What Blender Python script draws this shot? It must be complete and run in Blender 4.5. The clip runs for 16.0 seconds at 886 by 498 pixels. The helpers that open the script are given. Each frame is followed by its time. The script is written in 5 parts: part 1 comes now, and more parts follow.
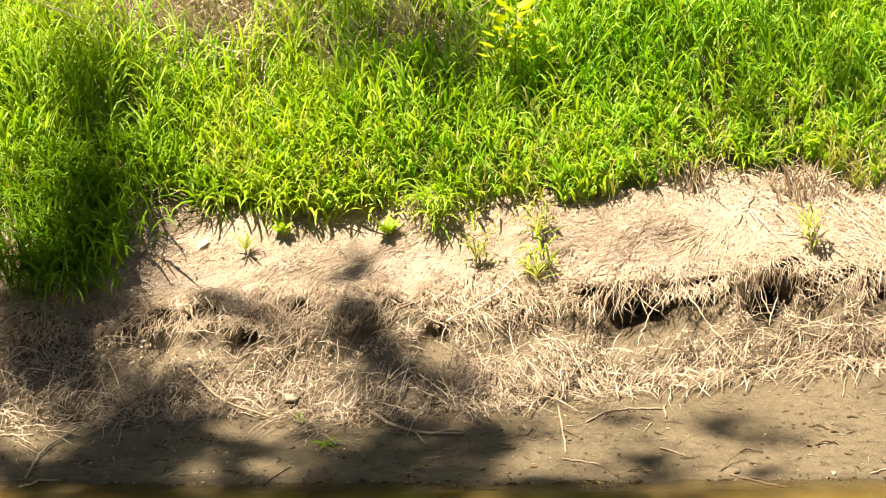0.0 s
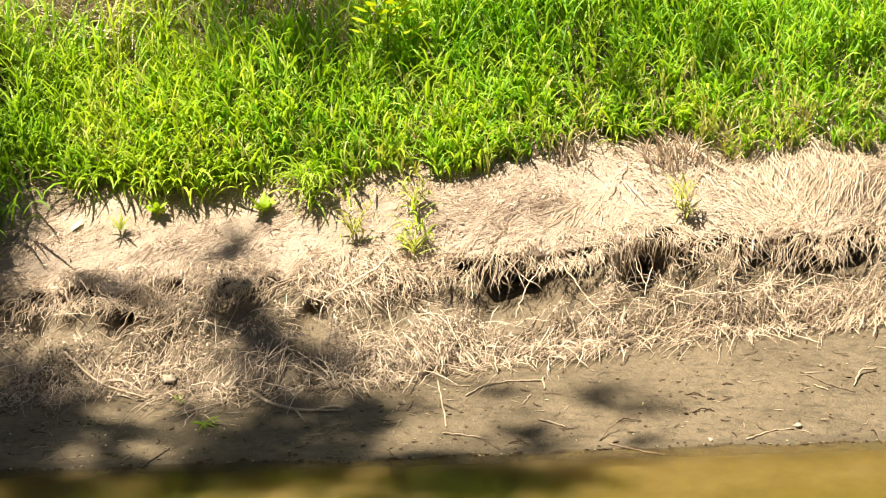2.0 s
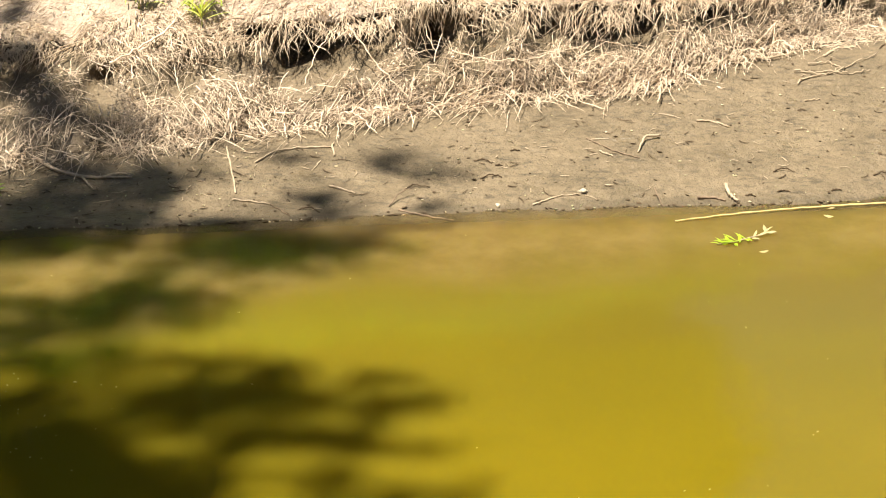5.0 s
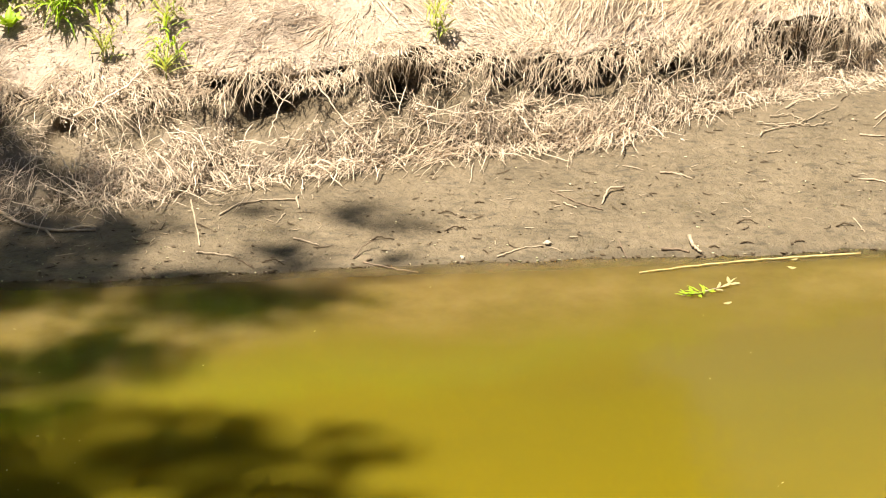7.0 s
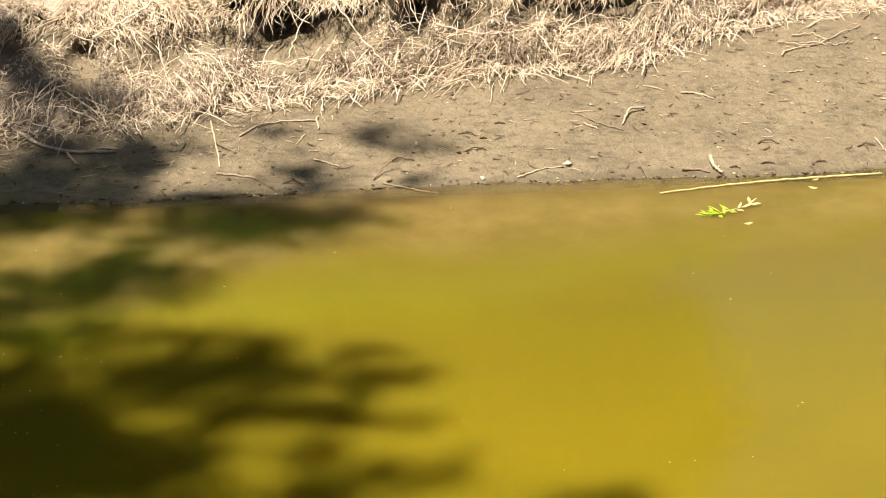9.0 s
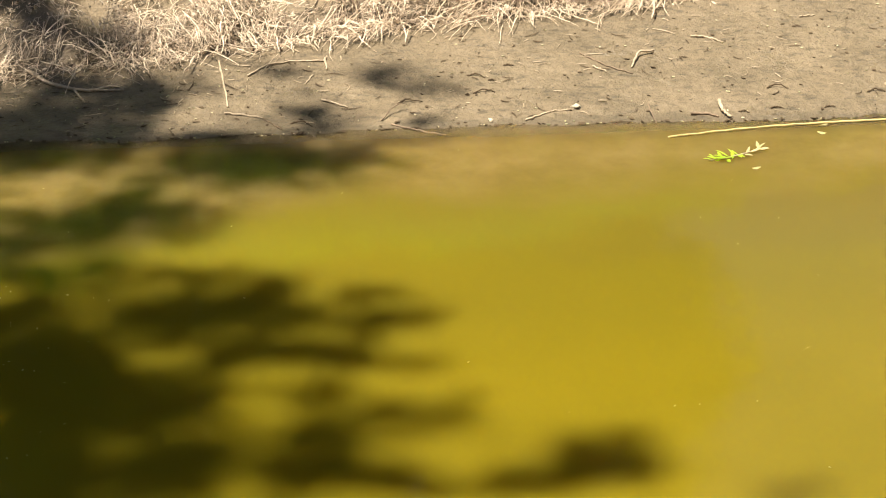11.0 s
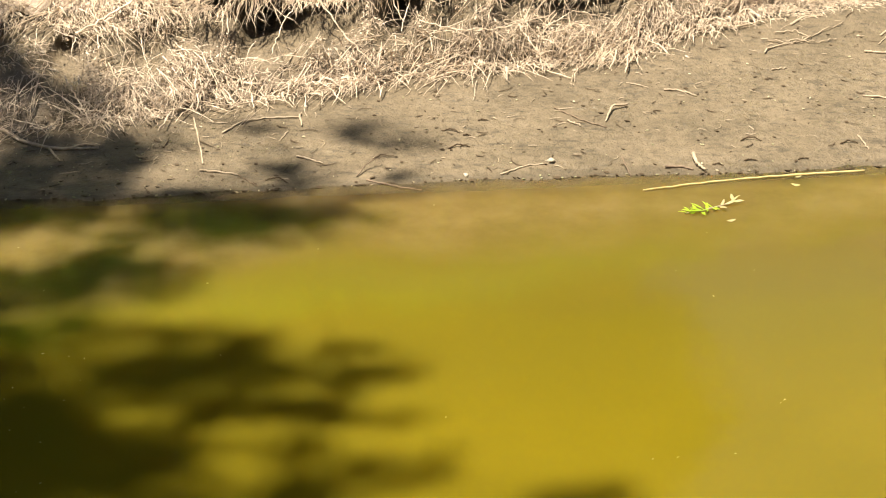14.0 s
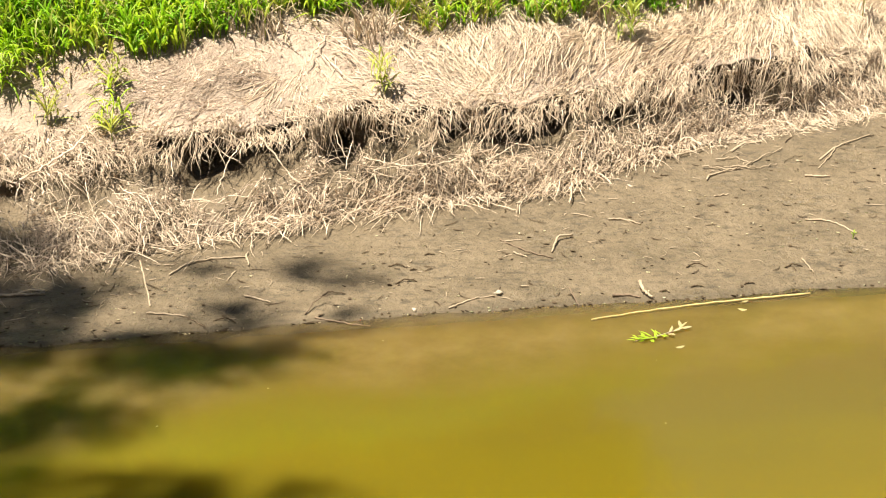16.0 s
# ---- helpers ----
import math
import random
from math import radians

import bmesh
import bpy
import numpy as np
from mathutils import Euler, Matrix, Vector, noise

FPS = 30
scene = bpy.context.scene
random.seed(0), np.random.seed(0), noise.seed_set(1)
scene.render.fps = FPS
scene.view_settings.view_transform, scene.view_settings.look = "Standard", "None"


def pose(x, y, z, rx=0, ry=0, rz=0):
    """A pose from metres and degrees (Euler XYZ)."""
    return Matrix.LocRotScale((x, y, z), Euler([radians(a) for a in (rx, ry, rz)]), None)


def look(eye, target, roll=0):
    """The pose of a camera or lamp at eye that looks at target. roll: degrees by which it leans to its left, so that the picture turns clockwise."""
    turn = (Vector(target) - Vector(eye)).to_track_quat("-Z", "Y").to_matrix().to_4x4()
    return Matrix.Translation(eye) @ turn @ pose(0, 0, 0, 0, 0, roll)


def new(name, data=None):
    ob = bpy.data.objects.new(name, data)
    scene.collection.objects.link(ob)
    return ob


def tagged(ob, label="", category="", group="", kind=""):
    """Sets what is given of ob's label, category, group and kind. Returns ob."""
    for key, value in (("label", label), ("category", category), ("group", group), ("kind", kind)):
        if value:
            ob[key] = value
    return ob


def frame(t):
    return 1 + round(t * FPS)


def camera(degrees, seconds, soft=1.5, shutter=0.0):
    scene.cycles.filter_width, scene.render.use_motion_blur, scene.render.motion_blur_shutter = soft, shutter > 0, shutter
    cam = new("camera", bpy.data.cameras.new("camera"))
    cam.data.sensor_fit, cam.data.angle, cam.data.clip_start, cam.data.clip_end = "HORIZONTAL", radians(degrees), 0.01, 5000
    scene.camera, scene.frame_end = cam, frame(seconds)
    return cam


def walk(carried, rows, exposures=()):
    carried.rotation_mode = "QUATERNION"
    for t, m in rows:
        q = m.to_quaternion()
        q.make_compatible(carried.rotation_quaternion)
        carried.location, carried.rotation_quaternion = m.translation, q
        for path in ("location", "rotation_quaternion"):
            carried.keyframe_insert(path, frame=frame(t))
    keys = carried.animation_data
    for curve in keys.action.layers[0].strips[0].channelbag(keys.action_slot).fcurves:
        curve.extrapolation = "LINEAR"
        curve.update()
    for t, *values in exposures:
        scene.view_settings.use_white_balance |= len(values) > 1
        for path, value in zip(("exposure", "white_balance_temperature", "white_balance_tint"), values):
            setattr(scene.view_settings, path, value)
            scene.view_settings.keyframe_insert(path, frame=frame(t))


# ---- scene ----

# ---------------- camera: one standing place, turned by hand ----------------
EYE = (0.0, 0.0, 3.5)
# seconds, yaw, pitch, roll in degrees
PATH = [
    (0.0, 10.261, -14.072, -1.861),
    (0.5, 10.631, -15.048, -1.995),
    (1.0, 10.040, -15.076, -2.528),
    (1.5, 7.958, -14.605, -3.199),
    (2.0, 6.487, -14.920, -2.075),
    (2.5, 5.619, -16.678, -1.109),
    (3.0, 4.907, -19.464, -0.505),
    (3.5, 3.735, -21.506, -0.204),
    (4.0, 2.420, -21.842, -0.270),
    (4.5, 1.191, -21.818, -0.207),
    (5.0, 0.016, -21.996, 0.006),
    (5.2, -0.525, -22.191, 0.133),
    (7.3, -1.116, -20.334, 0.274),
    (7.5, -1.078, -20.386, 0.309),
    (8.0, -0.863, -20.739, 0.254),
    (8.5, -0.620, -21.643, 0.020),
    (9.0, -0.469, -22.800, -0.078),
    (9.5, -0.445, -23.645, 0.219),
    (10.0, -0.398, -24.108, 0.471),
    (10.2, -0.399, -24.348, 0.365),
    (12.3, 0.004, -24.597, 0.451),
    (12.5, 0.110, -24.333, 0.345),
    (13.0, 0.564, -23.812, 0.315),
    (13.5, 0.169, -23.495, 0.210),
    (14.0, -1.012, -22.893, 0.164),
    (14.5, -2.168, -22.076, -0.537),
    (15.0, -3.032, -21.423, -0.867),
    (15.5, -2.980, -20.290, -1.041),
    (16.0, -2.687, -18.886, -0.957),
]


def turned(yaw, pitch, roll):
    return pose(*EYE, 90 + pitch, 0, yaw) @ pose(0, 0, 0, 0, 0, roll)


cam = camera(26.0, 16.0, soft=1.15)
walk(cam, [(t, turned(a, b, c)) for t, a, b, c in PATH], exposures=[(0.0, 1.72, 7350, 10), (1.5, 1.67, 7100, 10), (2.5, 1.62, 6850, 10), (3.0, 1.62, 6730, 10), (4.0, 1.69, 6680, 10), (13.5, 1.69, 6680, 10), (14.0, 1.64, 6700, 10), (14.5, 1.49, 6720, 10), (15.0, 1.52, 6700, 10), (15.5, 1.56, 6680, 10), (16.0, 1.54, 6680, 10)])

# ---------------- world and sun ----------------
SUN_EL, SUN_AZ = radians(73), radians(-118)
SUN = Vector((math.sin(SUN_AZ) * math.cos(SUN_EL), math.cos(SUN_AZ) * math.cos(SUN_EL), math.sin(SUN_EL)))
world = bpy.data.worlds.new("sky")
scene.world = world
world.use_nodes = True
sky = world.node_tree.nodes.new("ShaderNodeTexSky")
sky.sky_type, sky.sun_disc, sky.sun_elevation, sky.sun_rotation = "NISHITA", False, SUN_EL, SUN_AZ
world.node_tree.links.new(sky.outputs[0], world.node_tree.nodes["Background"].inputs[0])
world.node_tree.nodes["Background"].inputs[1].default_value = 0.030
sun_data = bpy.data.lights.new("sun", "SUN")
sun_data.energy, sun_data.angle, sun_data.color = 5.0, radians(0.53), (1.0, 0.945, 0.83)
sun = new("sun", sun_data)
sun.matrix_world = look(Vector((0, 9, 0)) + SUN * 60, (0, 9, 0))

rng = np.random.default_rng(7)


# ---------------- materials ----------------
class Mat:
    """A node material with its principled shader and short ways to add nodes."""

    def __init__(self, name):
        self.m = bpy.data.materials.new(name)
        self.m.use_nodes = True
        self.t = self.m.node_tree
        self.p = self.t.nodes["Principled BSDF"]
        self.out = self.t.nodes["Material Output"]
        self.coord = None

    def node(self, kind, **values):
        n = self.t.nodes.new(kind)
        for k, v in values.items():
            n.inputs[k].default_value = v
        return n

    def link(self, a, b):
        self.t.links.new(a, b)

    def place(self):
        if self.coord is None:
            self.coord = self.node("ShaderNodeNewGeometry").outputs["Position"]
        return self.coord

    def noise(self, scale, detail=4.0, rough=0.6, stretch=None):
        n = self.node("ShaderNodeTexNoise", Scale=scale, Detail=detail, Roughness=rough)
        src = self.place()
        if stretch:
            mp = self.node("ShaderNodeMapping")
            mp.inputs["Scale"].default_value = stretch
            self.link(src, mp.inputs[0])
            src = mp.outputs[0]
        self.link(src, n.inputs["Vector"])
        return n.outputs["Fac"]

    def ramp(self, fac, *stops):
        r = self.node("ShaderNodeValToRGB")
        e = r.color_ramp.elements
        while len(e) < len(stops):
            e.new(0.5)
        for k, (at, col) in zip(e, stops):
            k.position, k.color = at, (*col, 1)
        self.link(fac, r.inputs[0])
        return r.outputs[0]

    def mix(self, fac, a, b, kind="MIX"):
        n = self.t.nodes.new("ShaderNodeMix")
        n.data_type, n.blend_type = "RGBA", kind
        for sock, v in ((n.inputs[0], fac), (n.inputs[6], a), (n.inputs[7], b)):
            if hasattr(v, "is_output"):
                self.link(v, sock)
            else:
                sock.default_value = v if isinstance(v, float) else (*v, 1)
        return n.outputs[2]

    def bump(self, height, strength, distance):
        b = self.node("ShaderNodeBump", Strength=strength, Distance=distance)
        self.link(height, b.inputs["Height"])
        self.link(b.outputs[0], self.p.inputs["Normal"])
        return b

    def island(self):
        return self.node("ShaderNodeNewGeometry").outputs["Random Per Island"]


def leaf_material(name, dark, mid, light, translucent=0.4, rough=0.45, gloss=0.24):
    m = Mat(name)
    col = m.ramp(m.island(), (0.0, dark), (0.55, mid), (1.0, light))
    col = m.mix(0.3, col, m.ramp(m.noise(3.0), (0.3, dark), (0.75, light)))
    # whole stands that are lusher or paler than others
    col = m.mix(m.ramp(m.noise(0.9, 3, 0.55), (0.42, (0, 0, 0)), (0.62, (0.6, 0.6, 0.6))), col, m.mix(1.0, col, (0.60, 0.82, 0.65), "MULTIPLY"))
    m.link(col, m.p.inputs["Base Color"])
    m.p.inputs["Roughness"].default_value = rough
    m.p.inputs["Specular IOR Level"].default_value = gloss
    tr = m.node("ShaderNodeBsdfTranslucent")
    m.link(m.mix(1.0, col, (1.0, 0.95, 0.45), "MULTIPLY"), tr.inputs[0])
    mx = m.node("ShaderNodeMixShader", Fac=translucent)
    m.link(m.p.outputs[0], mx.inputs[1])
    m.link(tr.outputs[0], mx.inputs[2])
    m.link(mx.outputs[0], m.out.inputs[0])
    return m.m


def straw_material(name, dark, mid, light):
    m = Mat(name)
    col = m.ramp(m.island(), (0.0, dark), (0.25, mid), (1.0, light))
    col = m.mix(0.55, col, m.ramp(m.noise(13.0, 4, 0.65), (0.38, dark), (0.52, mid), (0.66, light)))
    m.link(col, m.p.inputs["Base Color"])
    m.p.inputs["Roughness"].default_value = 0.7
    m.bump(m.noise(220.0), 0.4, 0.003)
    return m.m


def wood_material(name, dark, light):
    m = Mat(name)
    col = m.ramp(m.noise(40.0, 5), (0.3, dark), (0.7, light))
    m.link(col, m.p.inputs["Base Color"])
    m.p.inputs["Roughness"].default_value = 0.75
    m.bump(m.noise(160.0), 0.5, 0.003)
    return m.m


def mud_material():
    m = Mat("wet_and_dry_mud")
    wet, mid, dry = (0.068, 0.049, 0.023), (0.135, 0.098, 0.054), (0.197, 0.146, 0.086)
    col = m.ramp(m.noise(1.7, 5, 0.65), (0.32, wet), (0.5, mid), (0.72, dry))
    col = m.mix(0.45, col, m.ramp(m.noise(24.0, 6, 0.7), (0.35, wet), (0.52, mid), (0.66, dry)))
    col = m.mix(m.ramp(m.noise(48.0, 4, 0.65), (0.60, (0, 0, 0)), (0.68, (1, 1, 1))), col, (0.032, 0.023, 0.013))
    col = m.mix(m.ramp(m.noise(110.0, 2, 0.5), (0.68, (0, 0, 0)), (0.76, (1, 1, 1))), col, (0.249, 0.194, 0.125))
    smear = m.noise(14.0, 6, 0.72, (0.7, 1.3, 1.0))
    col = m.mix(m.ramp(smear, (0.53, (0, 0, 0)), (0.64, (0.7, 0.7, 0.7))), col, (0.041, 0.030, 0.015))
    # the soaked rim beside the water
    damp = m.node("ShaderNodeAttribute")
    damp.attribute_name = "damp"
    col = m.mix(damp.outputs["Fac"], col, (0.043, 0.031, 0.013))
    cover = m.node("ShaderNodeAttribute")
    cover.attribute_name = "litter"
    fibre = m.ramp(m.noise(60.0, 5, 0.7, (1.6, 0.5, 0.5)), (0.28, (0.202, 0.148, 0.105)), (0.42, (0.325, 0.246, 0.181)), (0.62, (0.412, 0.322, 0.242)))
    patch = m.mix(m.ramp(m.noise(7.0, 4), (0.35, (0, 0, 0)), (0.6, (1, 1, 1))), (0.304, 0.228, 0.166), fibre)
    col = m.mix(cover.outputs["Fac"], col, patch)
    m.link(col, m.p.inputs["Base Color"])
    m.link(m.ramp(m.noise(4.0), (0.3, (0.420, 0.420, 0.420)), (0.6, (0.85, 0.85, 0.85))), m.p.inputs["Roughness"])
    fine = m.mix(0.25, m.noise(11.0, 6, 0.62), m.noise(60.0, 4, 0.6))
    m.bump(fine, 0.85, 0.075)
    return m.m


def water_material():
    m = Mat("murky_water")
    sep = m.node("ShaderNodeSeparateXYZ")
    m.link(m.place(), sep.inputs[0])
    mul = m.node("ShaderNodeMath")
    mul.operation = "MULTIPLY_ADD"
    mul.inputs[1].default_value, mul.inputs[2].default_value = -0.1, -9.13
    m.link(sep.outputs[0], mul.inputs[0])
    off = m.node("ShaderNodeMath")
    m.link(sep.outputs[1], off.inputs[0])
    m.link(mul.outputs[0], off.inputs[1])
    wob = m.node("ShaderNodeMath")
    wob.operation = "MULTIPLY_ADD"
    wob.inputs[1].default_value = 0.9
    m.link(m.noise(1.1, 3, 0.5, (0.6, 1.0, 1.0)), wob.inputs[0])
    m.link(off.outputs[0], wob.inputs[2])
    rng_ = m.node("ShaderNodeMapRange")
    rng_.inputs["From Min"].default_value, rng_.inputs["From Max"].default_value = -2.6, 0.45
    wider = m.node("ShaderNodeMapRange")
    wider.inputs["From Min"].default_value, wider.inputs["From Max"].default_value, wider.inputs["To Max"].default_value = -0.4, -1.6, 0.55
    m.link(sep.outputs[0], wider.inputs["Value"])
    reach = m.node("ShaderNodeMath")
    m.link(wob.outputs[0], reach.inputs[0])
    m.link(wider.outputs[0], reach.inputs[1])
    shoal = m.node("ShaderNodeMapRange")
    shoal.inputs["From Min"].default_value, shoal.inputs["From Max"].default_value = -0.60, 0.05
    m.link(wob.outputs[0], rng_.inputs["Value"])
    deep = m.ramp(m.noise(0.5, 3, 0.5), (0.3, (0.095, 0.071, 0.0035)), (0.7, (0.118, 0.086, 0.005)))
    silt = m.ramp(rng_.outputs[0], (0.45, (0.088, 0.067, 0.0055)), (0.75, (0.082, 0.058, 0.009)), (0.95, (0.080, 0.054, 0.015)))
    col = m.mix(m.ramp(rng_.outputs[0], (0.10, (0, 0, 0)), (0.55, (1, 1, 1))), deep, silt)
    m.link(reach.outputs[0], shoal.inputs["Value"])
    bed = m.ramp(m.noise(2.6, 6, 0.62, (0.9, 0.8, 1.0)), (0.30, (0.072, 0.048, 0.012)), (0.5, (0.100, 0.067, 0.020)), (0.72, (0.128, 0.087, 0.032)))
    col = m.mix(m.ramp(shoal.outputs[0], (0.0, (0, 0, 0)), (1.0, (0.85, 0.85, 0.85))), col, bed)
    m.link(col, m.p.inputs["Base Color"])
    m.p.inputs["Roughness"].default_value = 0.06
    m.p.subsurface_method = "BURLEY"
    m.p.inputs["Subsurface Weight"].default_value = 0.75
    m.p.inputs["Subsurface Radius"].default_value = (1.0, 0.8, 0.3)
    m.p.inputs["Subsurface Scale"].default_value = 0.30
    m.p.inputs["IOR"].default_value = 1.333
    # gloss is lowered towards the shore to weaken the grass's reflection there
    less_gloss = m.node("ShaderNodeMapRange")
    less_gloss.inputs["From Min"].default_value, less_gloss.inputs["From Max"].default_value = -1.0, -0.1
    m.link(reach.outputs[0], less_gloss.inputs["Value"])
    m.link(m.ramp(less_gloss.outputs[0], (0.0, (0.5, 0.5, 0.5)), (0.7, (0.10, 0.10, 0.10))), m.p.inputs["Specular IOR Level"])
    m.bump(m.noise(2.5, 4, 0.55, (0.5, 1.0, 1.0)), 0.04, 0.05)
    edge = m.node("ShaderNodeMapRange")
    edge.inputs["From Min"].default_value, edge.inputs["From Max"].default_value = -0.24, 0.03
    edge.inputs["To Max"].default_value = 0.6
    m.link(off.outputs[0], edge.inputs["Value"])
    clear = m.node("ShaderNodeBsdfTransparent")
    mx = m.node("ShaderNodeMixShader")
    m.link(edge.outputs[0], mx.inputs[0])
    m.link(m.p.outputs[0], mx.inputs[1])
    m.link(clear.outputs[0], mx.inputs[2])
    m.link(mx.outputs[0], m.out.inputs[0])
    return m.m


def stone_material(name, a, b):
    m = Mat(name)
    m.link(m.ramp(m.noise(60.0, 5), (0.3, a), (0.7, b)), m.p.inputs["Base Color"])
    m.p.inputs["Roughness"].default_value = 0.85
    m.p.inputs["Specular IOR Level"].default_value = 0.15
    m.bump(m.noise(200.0), 0.4, 0.004)
    return m.m


MUD = mud_material()
WATER = water_material()
# the lightest tone is whitened to stand in for glossy leaf highlights
GRASS = leaf_material("grass_leaf", (0.14, 0.27, 0.006), (0.37, 0.54, 0.015), (0.66, 0.78, 0.14), 0.50, 0.42, 0.26)
GRASS_YELLOW = leaf_material("yellowing_grass_leaf", (0.26, 0.29, 0.03), (0.42, 0.44, 0.09), (0.60, 0.55, 0.22), 0.38)
GRASS_LUSH = leaf_material("lush_grass_leaf", (0.08, 0.26, 0.008), (0.25, 0.50, 0.016), (0.52, 0.73, 0.12), 0.50, 0.42, 0.26)
# darker copy of the leaf greens, with shade put into the colour
GRASS_SHADED = leaf_material("shaded_grass_leaf", (0.10, 0.20, 0.010), (0.18, 0.33, 0.016), (0.34, 0.48, 0.04), 0.45)
SPROUT = leaf_material("sprout_leaf", (0.19, 0.32, 0.015), (0.30, 0.44, 0.025), (0.44, 0.55, 0.06), 0.42)
SAPLING_LEAF = leaf_material("sapling_leaf", (0.30, 0.38, 0.012), (0.48, 0.54, 0.02), (0.66, 0.66, 0.04), 0.45)
TREE_LEAF = leaf_material("tree_leaf", (0.04, 0.09, 0.012), (0.06, 0.13, 0.015), (0.10, 0.18, 0.02), 0.25)
STRAW = straw_material("pale_straw", (0.38, 0.285, 0.19), (0.59, 0.465, 0.33), (0.73, 0.60, 0.45))
MATTED = straw_material("matted_dead_grass", (0.27, 0.20, 0.14), (0.49, 0.38, 0.28), (0.66, 0.53, 0.41))
FRINGE = straw_material("fringe_straw", (0.28, 0.205, 0.135), (0.51, 0.395, 0.275), (0.68, 0.545, 0.40))
DEBRIS = straw_material("grey_brown_roots", (0.13, 0.092, 0.058), (0.39, 0.295, 0.205), (0.66, 0.53, 0.39))
THATCH = straw_material("thatch_under_grass", (0.16, 0.12, 0.05), (0.34, 0.27, 0.12), (0.50, 0.42, 0.22))
PALE_WOOD = wood_material("bleached_wood", (0.24, 0.175, 0.11), (0.42, 0.33, 0.22))
DARK_WOOD = wood_material("wet_dark_wood", (0.07, 0.045, 0.025), (0.22, 0.15, 0.09))
REED = wood_material("reed_stalk", (0.36, 0.26, 0.09), (0.52, 0.41, 0.17))
BARK = wood_material("tree_bark", (0.08, 0.06, 0.045), (0.20, 0.16, 0.12))
PALE_STONE = stone_material("pale_stone", (0.30, 0.24, 0.165), (0.50, 0.43, 0.32))
CLOD = stone_material("dark_clod", (0.040, 0.026, 0.014), (0.085, 0.058, 0.033))
DEAD_LEAF = leaf_material("bleached_leaf", (0.22, 0.17, 0.075), (0.33, 0.27, 0.13), (0.44, 0.38, 0.21), 0.2)
PALE_CHIP = leaf_material("pale_chip", (0.34, 0.27, 0.16), (0.48, 0.40, 0.26), (0.62, 0.54, 0.39), 0.15)
WHITE_LEAF = leaf_material("white_leaf", (0.66, 0.64, 0.60), (0.72, 0.70, 0.66), (0.78, 0.76, 0.72), 0.15)


# ---------------- mesh helpers ----------------
def mesh_object(name, verts, faces, material, parent=None, smooth=True):
    me = bpy.data.meshes.new(name)
    me.from_pydata(np.asarray(verts, float), [], np.asarray(faces, int))
    if smooth:
        me.polygons.foreach_set("use_smooth", np.ones(len(me.polygons), bool))
    me.materials.append(material)
    ob = new(name, me)
    if parent is not None:
        ob.parent = parent
    return ob


def unit(v):
    return v / np.maximum(np.linalg.norm(v, axis=-1, keepdims=True), 1e-9)


def tubes(paths, radii, sides=3):
    """Verts and quads of tubes along paths (N, n, 3) with radii (N, n)."""
    paths, radii = np.asarray(paths, float), np.asarray(radii, float)
    n_s, n = paths.shape[:2]
    tan = unit(np.gradient(paths, axis=1))
    ref = np.where(np.abs(tan[..., 2:]) > 0.85, [[[1.0, 0, 0]]], [[[0, 0, 1.0]]])
    side = unit(np.cross(tan, ref))
    up = np.cross(side, tan)
    ang = np.arange(sides) * 2 * math.pi / sides
    ring = np.cos(ang)[:, None] * side[:, :, None] + np.sin(ang)[:, None] * up[:, :, None]
    v = paths[:, :, None] + ring * radii[:, :, None, None]
    idx = np.arange(n_s * n * sides).reshape(n_s, n, sides)
    nxt = np.roll(idx, -1, axis=2)
    f = np.stack([idx[:, :-1], nxt[:, :-1], nxt[:, 1:], idx[:, 1:]], -1).reshape(-1, 4)
    return v.reshape(-1, 3), f


def ribbons(paths, widths, sides_dir, fold=0.25):
    """Verts and quads of blades with a folded midrib: paths (N, n, 3), widths (N, n), side directions (N, 3)."""
    tan = unit(np.gradient(paths, axis=1))
    side = unit(sides_dir[:, None] - (sides_dir[:, None] * tan).sum(-1, keepdims=True) * tan)
    nor = np.cross(side, tan)
    w = widths[..., None] * 0.5
    v = np.stack([paths - side * w + nor * w * fold * 2, paths, paths + side * w + nor * w * fold * 2], 2)
    n_s, n = paths.shape[:2]
    idx = np.arange(n_s * n * 3).reshape(n_s, n, 3)
    f = np.stack([idx[:, :-1, :-1], idx[:, :-1, 1:], idx[:, 1:, 1:], idx[:, 1:, :-1]], -1).reshape(-1, 4)
    return v.reshape(-1, 3), f


def joined(*pieces):
    vs, fs, at = [], [], 0
    for v, f in pieces:
        vs.append(v)
        fs.append(f + at)
        at += len(v)
    return np.concatenate(vs), np.concatenate(fs)


TABLE = rng.random((256, 256))


def vnoise(x, y):
    """Smooth value noise, 0 to 1, one lump a unit."""
    x, y = np.asarray(x, float), np.asarray(y, float)
    ix, iy = np.floor(x).astype(int), np.floor(y).astype(int)
    fx, fy = x - ix, y - iy
    fx, fy = fx * fx * (3 - 2 * fx), fy * fy * (3 - 2 * fy)
    t = lambda a, b: TABLE[a % 256, b % 256]
    return (t(ix, iy) * (1 - fx) + t(ix + 1, iy) * fx) * (1 - fy) + (t(ix, iy + 1) * (1 - fx) + t(ix + 1, iy + 1) * fx) * fy


